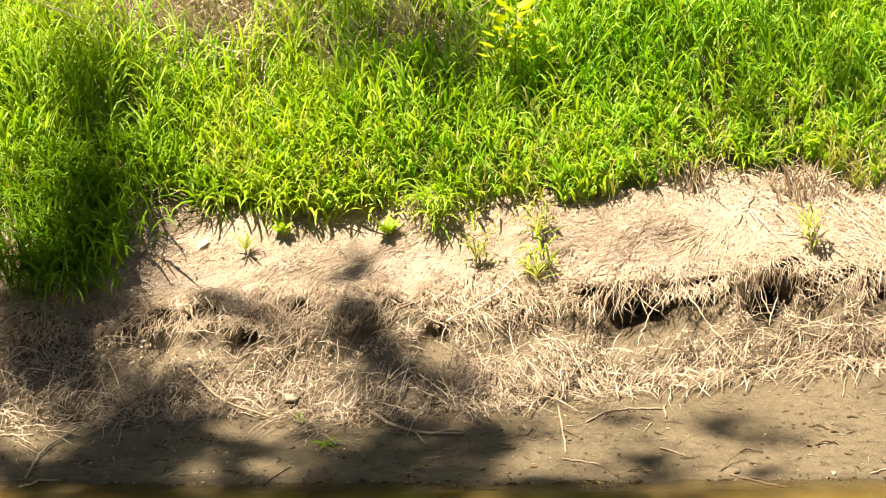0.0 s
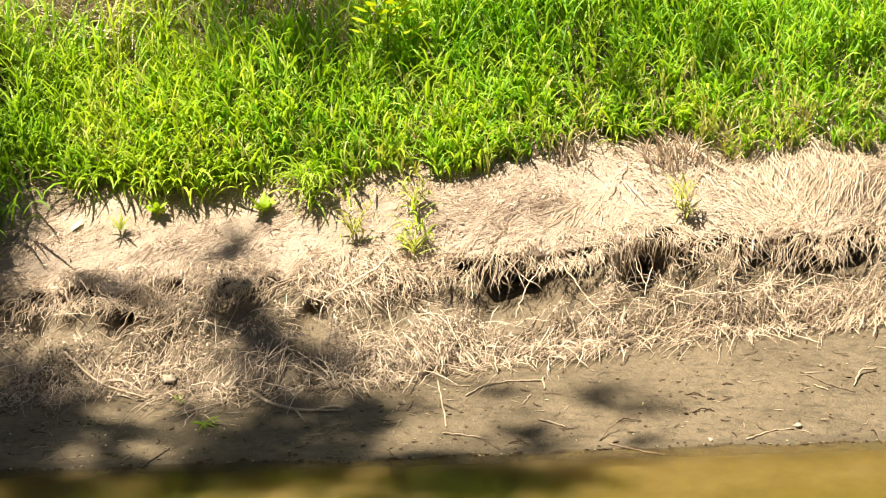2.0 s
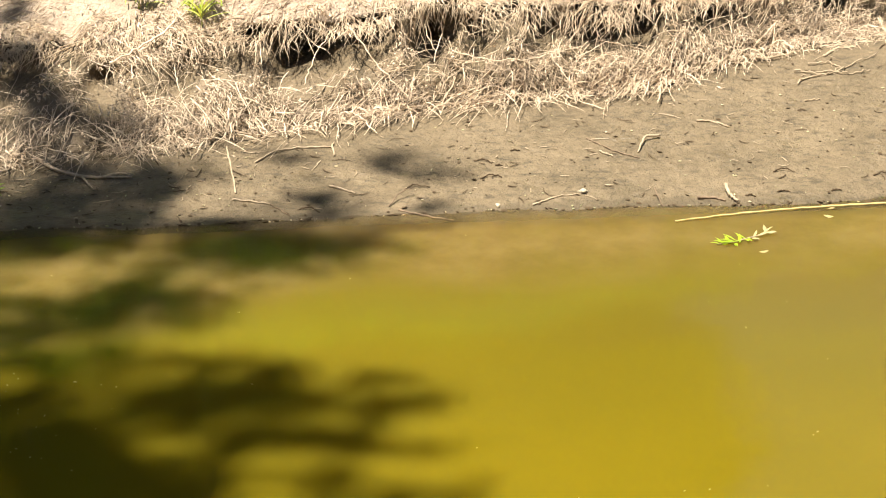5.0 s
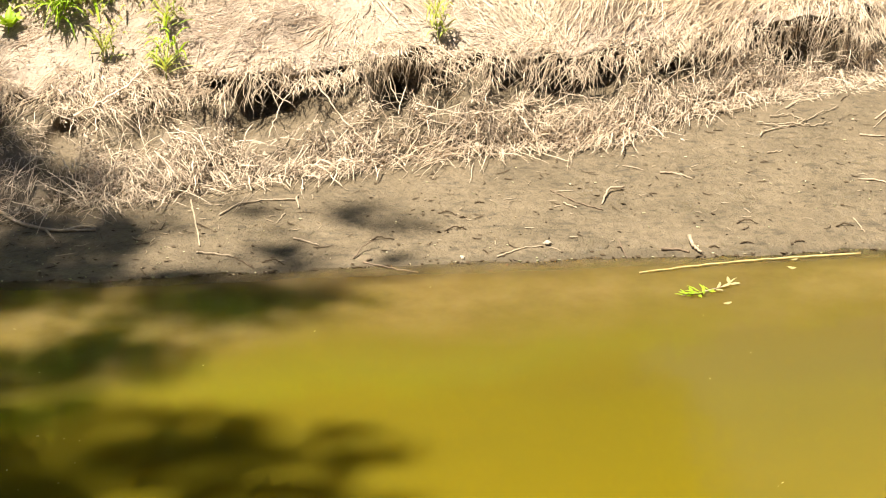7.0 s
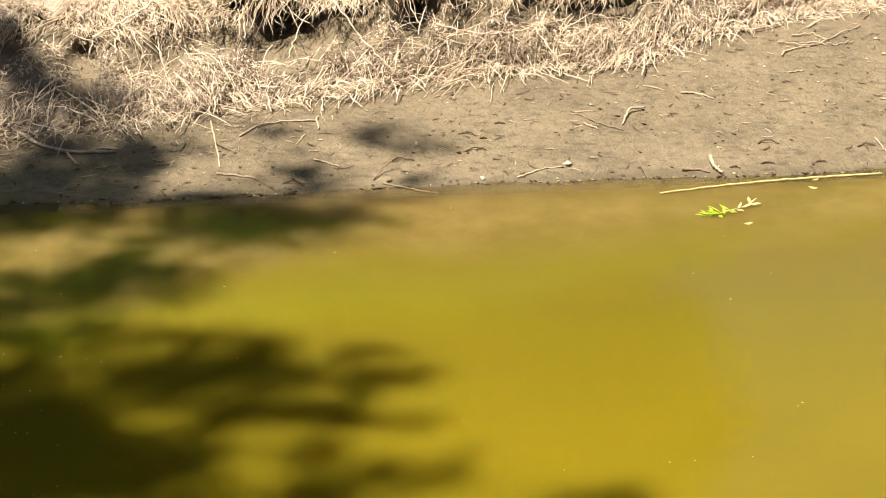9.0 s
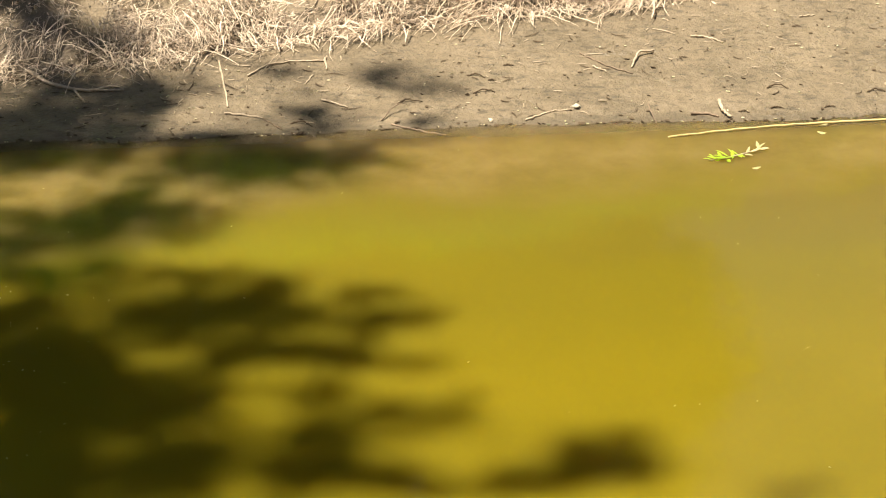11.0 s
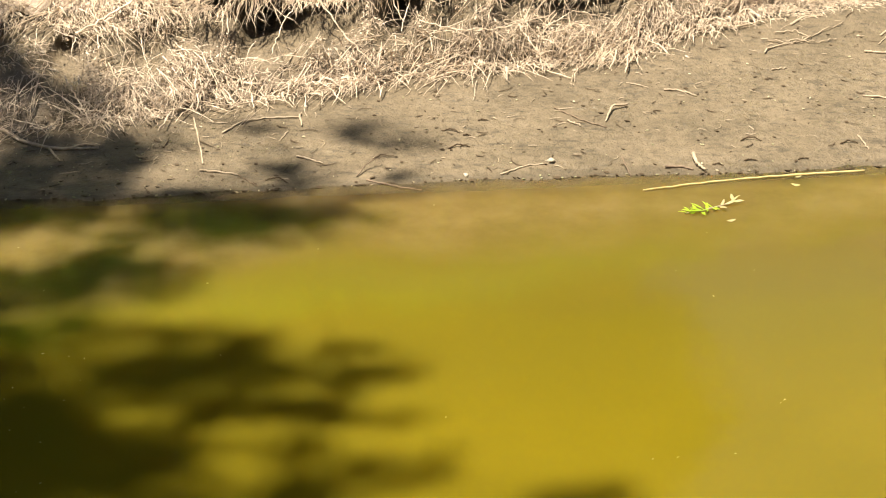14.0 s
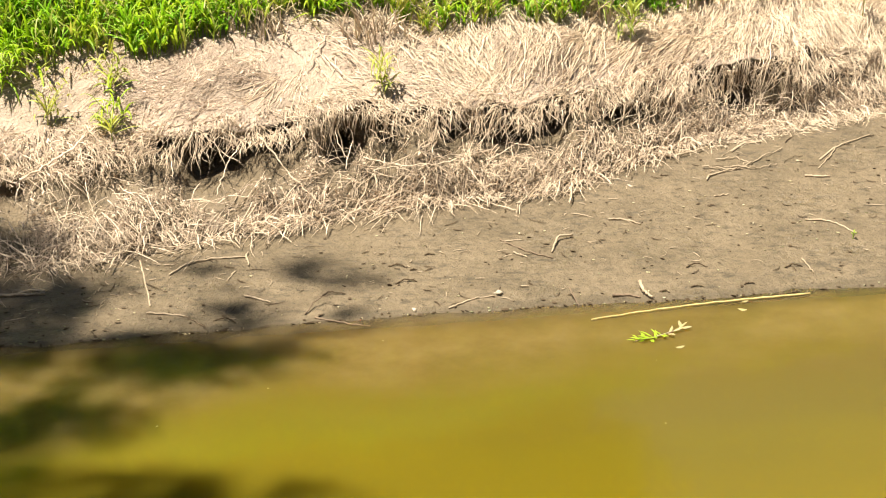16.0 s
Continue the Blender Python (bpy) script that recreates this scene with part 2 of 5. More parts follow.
# ---------------- the lie of the land ----------------
PX = [-6, -5, -4, -3, -2, -1, 0, 1, 2, 3, 4, 5, 6]
FOOT = [9.1, 9.2, 9.42, 9.66, 9.70, 10.08, 10.48, 10.70, 11.40, 11.85, 12.3, 12.7, 13.1]
LIP = [9.9, 10.0, 10.17, 10.3, 10.5, 10.62, 10.95, 11.1, 11.72, 12.1, 12.55, 12.95, 13.4]
LIP_Z = [0.5, 0.5, 0.5, 0.52, 0.56, 0.58, 0.62, 0.6, 0.6, 0.62, 0.66, 0.68, 0.7]
EDGE = [10.6, 10.75, 10.9, 11.08, 11.37, 11.4, 11.74, 11.95, 12.48, 12.85, 13.2, 13.6, 14.1]
TOP, MUD_RISE = 0.47, 0.10


def y_shore(x):
    x = np.clip(x, -9, 9)
    return 9.13 + 0.1 * x + 0.08 * (vnoise(x * 1.3 + 40, 3.3) - 0.5) + 0.05 * (vnoise(x * 5 + 9, 8.3) - 0.5) + 0.025 * (vnoise(x * 17 + 9, 5.3) - 0.5)


def y_foot(x):
    return np.interp(x, PX, FOOT) + 0.16 * (vnoise(x * 2.1 + 11, 5.5) - 0.5)


def y_lip(x):
    return np.interp(x, PX, LIP) + 0.16 * (vnoise(x * 1.9 + 70, 9.5) - 0.5)


def z_foot(x):
    return MUD_RISE * (y_foot(x) - y_shore(x))


def z_lip(x):
    return np.interp(x, PX, LIP_Z) + 0.08 * (vnoise(x * 1.6 + 30, 2.5) - 0.5)


def y_edge(x):
    return np.interp(x, PX, EDGE)


def z_edge(x):
    return z_lip(x) + TOP * (y_edge(x) - y_lip(x))


def relief(x, y, amount):
    return amount * ((vnoise(x * 3.1, y * 3.1) - 0.5) + 0.5 * (vnoise(x * 8.3, y * 8.3) - 0.5) + 0.3 * (vnoise(x * 21, y * 21) - 0.5))


def bulge(x, w):
    """Hummocks of the bank: w is 0 at the grass edge, 1 at the lip, 2 at the foot."""
    win = np.sqrt(np.clip(np.sin(math.pi * np.clip(w, 0, 2) / 2), 0, 1))
    return win * (0.13 * (vnoise(x * 2.4 + 2, w * 2.0 + 7) - 0.5) + 0.09 * (vnoise(x * 6.1, w * 4.5) - 0.5) + 0.03 * (vnoise(x * 15, w * 11) - 0.5))


def ground_at(x, y):
    """Height of the ground, without the hollows under the lip."""
    x, y = np.broadcast_arrays(np.asarray(x, float), np.asarray(y, float))
    s, f, l, e = y_shore(x), y_foot(x), y_lip(x), y_edge(x)
    bed = np.maximum(0.22 * (y - s), -0.9)
    near = np.clip((2.6 - y) * 0.9 - 0.6, -0.9, 1.9)
    mud = MUD_RISE * (y - s) + relief(x, y, 0.012)
    face = z_foot(x) + (z_lip(x) - z_foot(x)) * (y - f) / (l - f) + 0.7 * bulge(x, 2 - np.clip((y - f) / (l - f), 0, 1)) + relief(x, y, 0.03)
    top = z_lip(x) + TOP * (y - l) + 0.9 * bulge(x, 1 - np.clip((y - l) / (e - l), 0, 1)) + relief(x, y, 0.05)
    far = z_edge(x) + TOP * np.minimum(y - e, 5.5) + 0.03 * np.clip(y - e - 5.5, 0, 300) + relief(x, y, 0.05)
    z = np.where(y < s, np.maximum(bed, near), np.where(y < f, mud, np.where(y < l, face, np.where(y < e, top, far))))
    return z


# hollows under the lip: place along the bank, half width, depth
HOLLOWS = [(-3.29, 0.09, 0.42, 0.80), (-3.0, 0.09, 0.42, 0.62), (-2.3, 0.12, 0.18, 0.70), (-1.10, 0.07, 0.30, 0.84), (-0.90, 0.10, 0.36, 0.78), (-0.77, 0.10, 0.46, 0.66), (-0.52, 0.11, 0.44, 0.70), (-0.39, 0.07, 0.40, 0.70),
           (-0.06, 0.07, 0.32, 0.60), (0.08, 0.07, 0.30, 0.86), (0.28, 0.06, 0.32, 0.88), (0.41, 0.06, 0.32, 0.86), (0.58, 0.08, 0.38, 0.76), (0.93, 0.16, 0.50, 0.68), (1.16, 0.12, 0.42, 0.76),
           (1.60, 0.07, 0.32, 0.60), (2.45, 0.05, 0.14, 0.60), (2.75, 0.05, 0.28, 0.75), (3.1, 0.09, 0.32, 0.60)]

# smaller pits between the hanging roots
PITS = np.random.default_rng(23)
HOLLOWS += [(a, w, d, h) for a, w, d, h in zip(PITS.uniform(-3.6, 3.4, 60), PITS.uniform(0.035, 0.07, 60), PITS.uniform(0.10, 0.26, 60), PITS.uniform(0.40, 1.0, 60))]


def hollow_at(x, u, tall=0.20):
    """Depth of the hollows at height u of the bank's face, 0 at the foot and 1 at the lip."""
    return sum(d * np.exp(-(((x - c) / w) ** 2) - (((u - h) / tall) ** 2)) for c, w, d, h in HOLLOWS)


def hollow(x):
    return sum(d * np.exp(-(((x - c) / w) ** 2)) for c, w, d, _ in HOLLOWS) + 0.05 * vnoise(x * 6 + 3, 1.5)


def build_ground():
    xs = np.concatenate([-np.geomspace(2000, 6.3, 16), np.arange(-6.2, 6.21, 0.032), np.geomspace(6.3, 2000, 16)])
    rows_y, rows_z = [], []
    for y in (-2000, -500, -120, -40, -15, -6, -3, -1, 0.4, 1.2, 1.8, 2.2, 2.6, 3.0, 4.0, 5.0, 6.0, 6.8, 7.4):
        yy = np.full(len(xs), float(y))
        rows_y.append(yy)
        rows_z.append(ground_at(xs, yy))
    for d in (-0.9, -0.6, -0.4, -0.25, -0.15, -0.08, -0.03):
        rows_y.append(y_shore(xs) + d)
        rows_z.append(ground_at(xs, rows_y[-1]))
    for u in np.linspace(0.003, 1, 45):
        rows_y.append(y_shore(xs) + u * (y_foot(xs) - y_shore(xs)) - 0.0005)
        rows_z.append(ground_at(xs, rows_y[-1]))
    for u in np.linspace(0.03, 1, 30):
        y = y_foot(xs) + u * (y_lip(xs) - y_foot(xs)) - 0.0005
        z = ground_at(xs, y)
        y = y - 0.7 * bulge(xs, 2 - u) + hollow_at(xs, u) + 0.05 * vnoise(xs * 6 + 3, 1.5) * math.exp(-(((u - 0.7) / 0.2) ** 2)) - (0.03 + 0.06 * np.clip(hollow(xs), 0, 0.4)) * math.exp(-(((u - 0.98) / 0.09) ** 2))
        rows_y.append(y)
        rows_z.append(z)
    for u in np.linspace(0.05, 1, 24):
        rows_y.append(y_lip(xs) + u * (y_edge(xs) - y_lip(xs)) - 0.0005)
        rows_z.append(ground_at(xs, rows_y[-1]))
    for d in list(np.linspace(0.08, 4.2, 50)) + [5.4, 7, 10, 16, 30, 70, 200, 600, 2000]:
        rows_y.append(y_edge(xs) + d)
        rows_z.append(ground_at(xs, rows_y[-1]))
    cover = np.concatenate([np.zeros(26 + 43), np.linspace(0, 0.45, 4), np.linspace(0.5, 0.62, 20), np.linspace(0.65, 1.0, 8), np.full(24, 1.0), np.full(6, 1.0), np.linspace(0.9, 0.6, 8), np.full(45, 0.6)])
    v = np.stack([np.broadcast_to(xs, (len(rows_y), len(xs))), np.array(rows_y), np.array(rows_z)], -1)
    idx = np.arange(v.shape[0] * v.shape[1]).reshape(v.shape[:2])
    f = np.stack([idx[:-1, :-1], idx[:-1, 1:], idx[1:, 1:], idx[1:, :-1]], -1).reshape(-1, 4)
    ob = mesh_object("ground", v.reshape(-1, 3), f, MUD)
    patchy = cover[:, None] * np.clip(0.55 + 0.9 * vnoise(v[..., 0] * 3 + 5, v[..., 1] * 3), 0, 1)
    worn = 0.75 * np.clip(1.9 * vnoise(v[..., 0] * 6 + 5, v[..., 2] * 9) + 0.9 * vnoise(v[..., 0] * 15, v[..., 2] * 22) - 1.15, 0, 1)
    face = slice(26 + 45, 26 + 45 + 29)
    pit = np.array([hollow_at(xs, u, 0.24) for u in np.linspace(0.03, 1, 30)])[1:]
    # litter colour drops out in pits and far left to deepen their shade
    patchy[face] = patchy[face] * worn[face] * np.exp(-8 * pit) * np.interp(xs, [-3.8, -3.4], [0.1, 1.0])
    out = v[..., 1] - y_shore(v[..., 0])
    soaked = np.clip(1.15 - np.abs(out) / (0.02 + 0.07 * vnoise(v[..., 0] * 3.3 + 60, 2.2) + 0.05 * vnoise(v[..., 0] * 14, 5.2)), 0, 0.45)
    ob.data.attributes.new("damp", "FLOAT", "POINT").data.foreach_set("value", soaked.ravel().astype(np.float32))
    ob.data.attributes.new("litter", "FLOAT", "POINT").data.foreach_set("value", patchy.ravel().astype(np.float32))
    return tagged(ob, "grey-brown muddy creek bank rising to a steep grassy slope", "ground", kind="structure")


build_ground()

wx = np.concatenate([-np.geomspace(2000, 8, 8), np.linspace(-7, 7, 29), np.geomspace(8, 2000, 8)])
wy = np.linspace(1.9, 10.6, 40)
wv = np.stack(np.meshgrid(wx, wy, [0.0], indexing="ij"), -1).reshape(-1, 3)
wi = np.arange(len(wx) * len(wy)).reshape(len(wx), len(wy))
wf = np.stack([wi[:-1, :-1], wi[1:, :-1], wi[1:, 1:], wi[:-1, 1:]], -1).reshape(-1, 4)
tagged(mesh_object("water", wv, wf, WATER), "still murky yellow-green creek water with silt", "water", kind="structure")


# ---------------- grass on the slope ----------------
def blades(base, lean, length, width, droop, n=5):
    """Arching leaves: base (N, 3), lean (N, 2) heading and first angle from upright, length, width and droop (N)."""
    heading, tilt = lean[:, 0], lean[:, 1]
    u = np.linspace(0, 1, n)
    ang = tilt[:, None] + droop[:, None] * u[None] ** 1.6
    step = length[:, None] / (n - 1)
    dx, dz = np.sin(ang) * step, np.cos(ang) * step
    r = np.concatenate([np.zeros((len(base), 1)), np.cumsum(dx[:, :-1], 1)], 1)
    h = np.concatenate([np.zeros((len(base), 1)), np.cumsum(dz[:, :-1], 1)], 1)
    head = np.stack([np.cos(heading), np.sin(heading)], -1)
    path = np.concatenate([base[:, None, :2] + r[..., None] * head[:, None], (base[:, 2:] + h)[..., None]], -1)
    shape = np.interp(u, [0, 0.15, 0.45, 0.8, 1], [0.55, 0.9, 1.0, 0.55, 0.04])
    side = np.stack([-np.sin(heading), np.cos(heading), np.zeros(len(base))], -1)
    twist = rng.normal(0, 0.35, len(base))
    side = side * np.cos(twist)[:, None] + np.array([0, 0, 1.0]) * np.sin(twist)[:, None]
    return ribbons(path, width[:, None] * shape[None], side)


def culms_with_leaves(x, y, height, leaves, length, width, lean_to=None, spread=0.36):
    """Upright stems, each with leaves in turn up its height."""
    n = len(x)
    z = ground_at(x, y)
    swing = rng.normal(0, 0.14, (n, 2)) + np.array([0.03, -0.04])
    top = np.stack([x + swing[:, 0] * height, y + swing[:, 1] * height, z + height], -1)
    base = np.stack([x, y, z - 0.02], -1)
    u = np.linspace(0, 1, 4)[None, :, None]
    stems = tubes(base[:, None] * (1 - u) + top[:, None] * u, np.broadcast_to(np.array([0.004, 0.0035, 0.003, 0.0015]), (n, 4)))
    k = rng.uniform(0.25, 1.0, (n, leaves))
    at = (base[:, None] * (1 - k[..., None]) + top[:, None] * k[..., None]).reshape(-1, 3)
    m = len(at)
    heading = rng.uniform(0, 2 * math.pi, m)
    if lean_to is not None:
        near = rng.random(m) < 0.20
        heading = np.where(near, lean_to + rng.normal(0, 0.7, m), heading)
    tilt = np.abs(rng.normal(spread, 0.22, m))
    ln = length * rng.uniform(0.6, 1.25, m)
    wd = width * rng.uniform(0.7, 1.2, m)
    leaf = blades(at, np.stack([heading, tilt], -1), ln, wd, rng.uniform(0.6, 2.5, m), 4)
    return stems, leaf


def scatter(n, x0, x1, d0, d1):
    x = rng.uniform(x0, x1, n)
    d = rng.uniform(d0, d1, n)
    return x, y_edge(x) + d, d


def edge_wave(x):
    return np.interp(x, [-2.4, -1.4], [0.02, -0.14]) + 0.42 * (vnoise(x * 1.5 + 5, 4.4) - 0.45) + 0.18 * (vnoise(x * 5.0 + 15, 6.4) - 0.5)


x, y, d = scatter(14500, -6.6, 4.6, -0.5, 3.4)
keep = d > edge_wave(x) + 0.10 * (x > 1.5)
bare = 1.1 * np.exp(-(((x + 3.9) / 0.78) ** 2 + ((y - 12.5) / 0.50) ** 4)) + 0.8 * np.exp(-(((x + 5.6) / 0.5) ** 2 + ((y - 13.2) / 0.4) ** 2))
bare += 0.95 * np.exp(-(((x + 2.40) / 0.55) ** 2 + ((y - 12.5) / 0.45) ** 2))
keep &= rng.random(len(x)) > bare * 1.1
x, y, d = x[keep], y[keep], d[keep]
lump = vnoise(x * 1.7 + 3, y * 1.7)
high = np.interp(d, [-0.1, 0.25, 0.7, 2.5], [0.11, 0.26, 0.46, 0.54]) * (0.5 + 1.0 * lump)
stems, leaf = culms_with_leaves(x, y, high, 6, np.repeat(np.interp(x + 0.8 * (lump - 0.5), [-4.5, -3.2, -1.6, -0.6], [0.24, 0.32, 0.27, 0.20]) * np.interp(d, [-0.2, 0.5], [0.55, 1.0]), 6), np.repeat(np.interp(d, [0, 1.5], [0.017, 0.0145]), 6), lean_to=-math.pi / 2, spread=0.5)
# the stand grows lusher and deeper green downstream
lush = rng.random(len(x)) < np.interp(x + 1.6 * (vnoise(x * 0.9 + 8, y * 0.9) - 0.5), [-3.4, -1.6, 0.6], [0.10, 0.45, 0.72])
for mask, leafage, name, label in ((~lush, GRASS, "grass", "tall bright green reed grass with arching leaves covering the slope"), (lush, GRASS_LUSH, "lush_grass", "tall lush green reed grass with fine leaves on the slope")):
    v_s, f_s = stems[0].reshape(len(x), -1, 3), stems[1].reshape(len(x), -1, 4)
    v_l, f_l = leaf[0].reshape(len(x), -1, 3), leaf[1].reshape(len(x), -1, 4)
    own = np.arange(int(mask.sum()))[:, None, None]
    part_s = (v_s[mask].reshape(-1, 3), (f_s[:1] + own * v_s.shape[1]).reshape(-1, 4))
    part_l = (v_l[mask].reshape(-1, 3), (f_l[:1] + own * v_l.shape[1]).reshape(-1, 4))
    tagged(mesh_object(name, *joined(part_s, part_l), leafage), label, "grass", kind="stuff")
x, y, d = scatter(3600, -6.4, 4.4, -0.25, 3.2)
keep = (d > edge_wave(x) - 0.08) & ((d < 0.4) | (rng.random(len(x)) < np.interp(x, [-3.6, -2.2, 0.5], [0.75, 0.35, 0.15])))
x, y = x[keep], y[keep]
stems, leaf = culms_with_leaves(x, y, rng.uniform(0.10, 0.28, len(x)) * np.interp(d[keep], [0.2, 0.9], [1.0, 2.3]), 5, 0.17, 0.012)
tagged(mesh_object("yellowing_grass", *joined(stems, leaf), GRASS_YELLOW), "yellowing short grass along the slope's lower edge", "grass", kind="stuff")


def lying(n, x0, x1, d0, d1, ln, rad, lift, material, name, label):
    """Dead stalks lying at all angles on the slope behind the edge."""
    x, y, _ = scatter(n, x0, x1, d0, d1)
    a = rng.uniform(0, 2 * math.pi, n)
    u = np.linspace(-0.5, 0.5, 4)
    l = ln * rng.uniform(0.5, 1.4, n)
    px = x[:, None] + np.cos(a)[:, None] * u * l[:, None] + rng.normal(0, 0.008, (n, 4))
    py = y[:, None] + np.sin(a)[:, None] * u * l[:, None] + rng.normal(0, 0.008, (n, 4))
    pz = ground_at(px, py) + rng.uniform(0.004, lift, (n, 1)) + rng.normal(0, 0.006, (n, 4))
    r = rad * rng.uniform(0.6, 1.3, (n, 1)) * np.array([1, 0.95, 0.8, 0.5])
    return tagged(mesh_object(name, *tubes(np.stack([px, py, pz], -1), r), material), label, "dead grass", kind="stuff")


lying(6000, -6.5, 4.5, 0.0, 3.4, 0.28, 0.0035, 0.20, THATCH, "thatch", "tan dead thatch lying between the grass stems")


# ---------------- dead grass on the bank ----------------
def down_bank(x, q):
    """A place on the bank's outside, q metres down the slope from the grass edge: y, z and the outward normal's y and z."""
    e, ze, l, zl, f, zf = y_edge(x), z_edge(x), y_lip(x), z_lip(x), y_foot(x), z_foot(x)
    lt = np.hypot(e - l, ze - zl)
    lf = np.hypot(l - f, zl - zf)
    a = np.clip(q / lt, -2, 1)
    b = np.clip((q - lt) / lf, 0, 1)
    c = np.clip(q - lt - lf, 0, 9)
    w = np.where(q < lt, np.clip(a, 0, 1), 1 + b)
    y = np.where(q < lt, e + (l - e) * a, np.where(b < 1, l + (f - l) * b, f - c))
    z = np.where(q < lt, ze + (zl - ze) * a, np.where(b < 1, zl + (zf - zl) * b, zf - MUD_RISE * c))
    z = z + np.where(q < lt, relief(x, y, 0.05), np.where(b < 1, relief(x, y, 0.03), relief(x, y, 0.012)))
    swell = bulge(x, w)
    ny = np.where(q < lt, -0.42, np.where(b < 1, -(zl - zf) / lf, -0.1))
    nz = np.where(q < lt, 0.90, np.where(b < 1, (l - f) / lf, 0.99))
    return y + ny * swell, z + nz * swell, ny, nz


def top_length(x):
    return np.hypot(y_edge(x) - y_lip(x), z_edge(x) - z_lip(x))


def face_length(x):
    return np.hypot(y_lip(x) - y_foot(x), z_lip(x) - z_foot(x))


def strands(x0, q0, heading, length, rad, lift, wiggle, n=5, curl=0.0, hang=0.0):
    """Stalks that follow the bank: heading 0 runs straight down, positive towards +x."""
    m = len(x0)
    u = np.linspace(0, 1, n)[None]
    head = heading[:, None] + curl * np.cumsum(rng.normal(0, 1, (m, n)), 1)
    st = length[:, None] / (n - 1)
    q = q0[:, None] + np.cumsum(np.cos(head) * st, 1)
    x = x0[:, None] + np.cumsum(np.sin(head) * st, 1) + rng.normal(0, wiggle, (m, n))
    y, z, ny, nz = down_bank(x, q)
    over = np.clip(q - top_length(x), 0, 0.3)
    up = lift[:, None] * (0.35 + 0.65 * np.sin(math.pi * (0.15 + 0.85 * u))) + np.abs(rng.normal(0, wiggle * 0.7, (m, n))) + hang * over
    p = np.stack([x, y + ny * up, z + nz * up], -1)
    r = rad[:, None] * np.interp(u, [0, 0.6, 1], [0.9, 1.0, 0.35])
    return tubes(p, r)


def straw(name, bundles, each, xr, qf, heading, jitter, length, rad, lift, wiggle, material, label, curl=0.0, hang=0.0, nseg=5, weight=None, loose=0.03, open_hollows=4.2, patchy=0.0):
    """Stalks in wisps: the stalks of a wisp lie together and run much the same way."""
    x = rng.uniform(*xr, bundles)
    if weight is not None:
        x = x[rng.random(bundles) < weight(x)]
    q = qf(top_length(x), face_length(x), rng.random(len(x)))
    if open_hollows > 0:
        lean = np.sin(heading(x, q)) * length
        cave = np.max([hollow_at(x + k * lean, 1 - (q + k * length - top_length(x)) / face_length(x), 0.24) for k in (0.15, 0.5, 0.85)], axis=0)
        stay = rng.random(len(x)) > open_hollows * cave
        x, q = x[stay], q[stay]
    if patchy:
        stay = vnoise(x * 4.2 + 31, q * 6.0 + 13) + 0.5 * vnoise(x * 11, q * 13) > patchy * rng.uniform(0.75, 1.25, len(x))
        x, q = x[stay], q[stay]
    head, ln, up = heading(x, q), length * rng.uniform(0.55, 1.35, len(x)), lift * rng.uniform(0.15, 1.0, len(x))
    x, q, head, ln, up = (np.repeat(v, each) for v in (x, q, head, ln, up))
    m = len(x)
    x, q = x + rng.normal(0, loose, m), q + rng.normal(0, loose * 1.3, m)
    v, f = strands(x, q, head + rng.normal(0, jitter, m), ln * rng.uniform(0.6, 1.25, m), rad * np.clip(np.exp(rng.normal(-0.2, 0.4, m)), 0.4, 1.8), up * rng.uniform(0.3, 1.2, m), wiggle, nseg, curl, hang)
    return tagged(mesh_object(name, v, f, material), label, "dead grass", kind="stuff")


def swirl(x, q, k, amount):
    return amount * (vnoise(x * k + 17, q * k + 3) - 0.5) * 2


straw("matted_dead_grass", 6200, 5, (-5.6, 5.2), lambda lt, lf, r: -0.5 + r * (lt + 0.6), lambda x, q: swirl(x, q, 2.0, 1.6) - 0.2, 0.6, 0.16, 0.0016, 0.011, 0.003, MATTED,
      "pale tan matted dead grass lying flat on the bank", 0.14, 0.0, 4)
straw("hanging_dead_reeds", 1500, 7, (-0.6, 5.4), lambda lt, lf, r: -0.2 + r * (lt * 1.1 + 0.15), lambda x, q: swirl(x, q, 1.9, 1.05) - 0.30 * np.clip(x - 1, 0, 1), 0.26, 0.32, 0.0024, 0.048, 0.005, STRAW,
      "long pale straw reeds combed down over the bank's lip", 0.09, 0.22, 7, lambda x: np.interp(x, [-0.6, 0.6, 1.4, 5], [0.05, 0.35, 1.0, 1.0]), 0.024, 7.0)
straw("lip_fringe", 1250, 5, (-5.0, 5.2), lambda lt, lf, r: lt - 0.16 + r * 0.30, lambda x, q: swirl(x, q, 2.5, 0.9), 0.5, 0.12, 0.0024, 0.07, 0.004, FRINGE,
      "ragged fringe of dead grass hanging over the lip", 0.18, 0.22, open_hollows=0.7, patchy=0.45)
# wisps thin out at the left end so that the shade there is darker
straw("root_tangle", 5200, 4, (-5.2, 5.2), lambda lt, lf, r: lt + 0.04 + r * lf * 1.0, lambda x, q: swirl(x, q, 3.0, 1.9), 0.9, 0.10, 0.0018, 0.065, 0.003, DEBRIS,
      "tangled grey-brown dead roots and stalks on the bank's face", 0.09, 0.05, 5, lambda x: np.interp(x, [-4.2, -3.75, -3.3], [0.2, 0.3, 1.0]), patchy=0.80)
straw("pale_stalk_tangle", 520, 3, (-5.2, 5.2), lambda lt, lf, r: lt + 0.02 + r * lf * 1.05, lambda x, q: swirl(x, q, 3.0, 2.2), 0.8, 0.20, 0.0024, 0.085, 0.004, STRAW,
      "pale dead stalks tangled on the bank's face and foot", 0.08, 0.05, 6, None, 0.05)
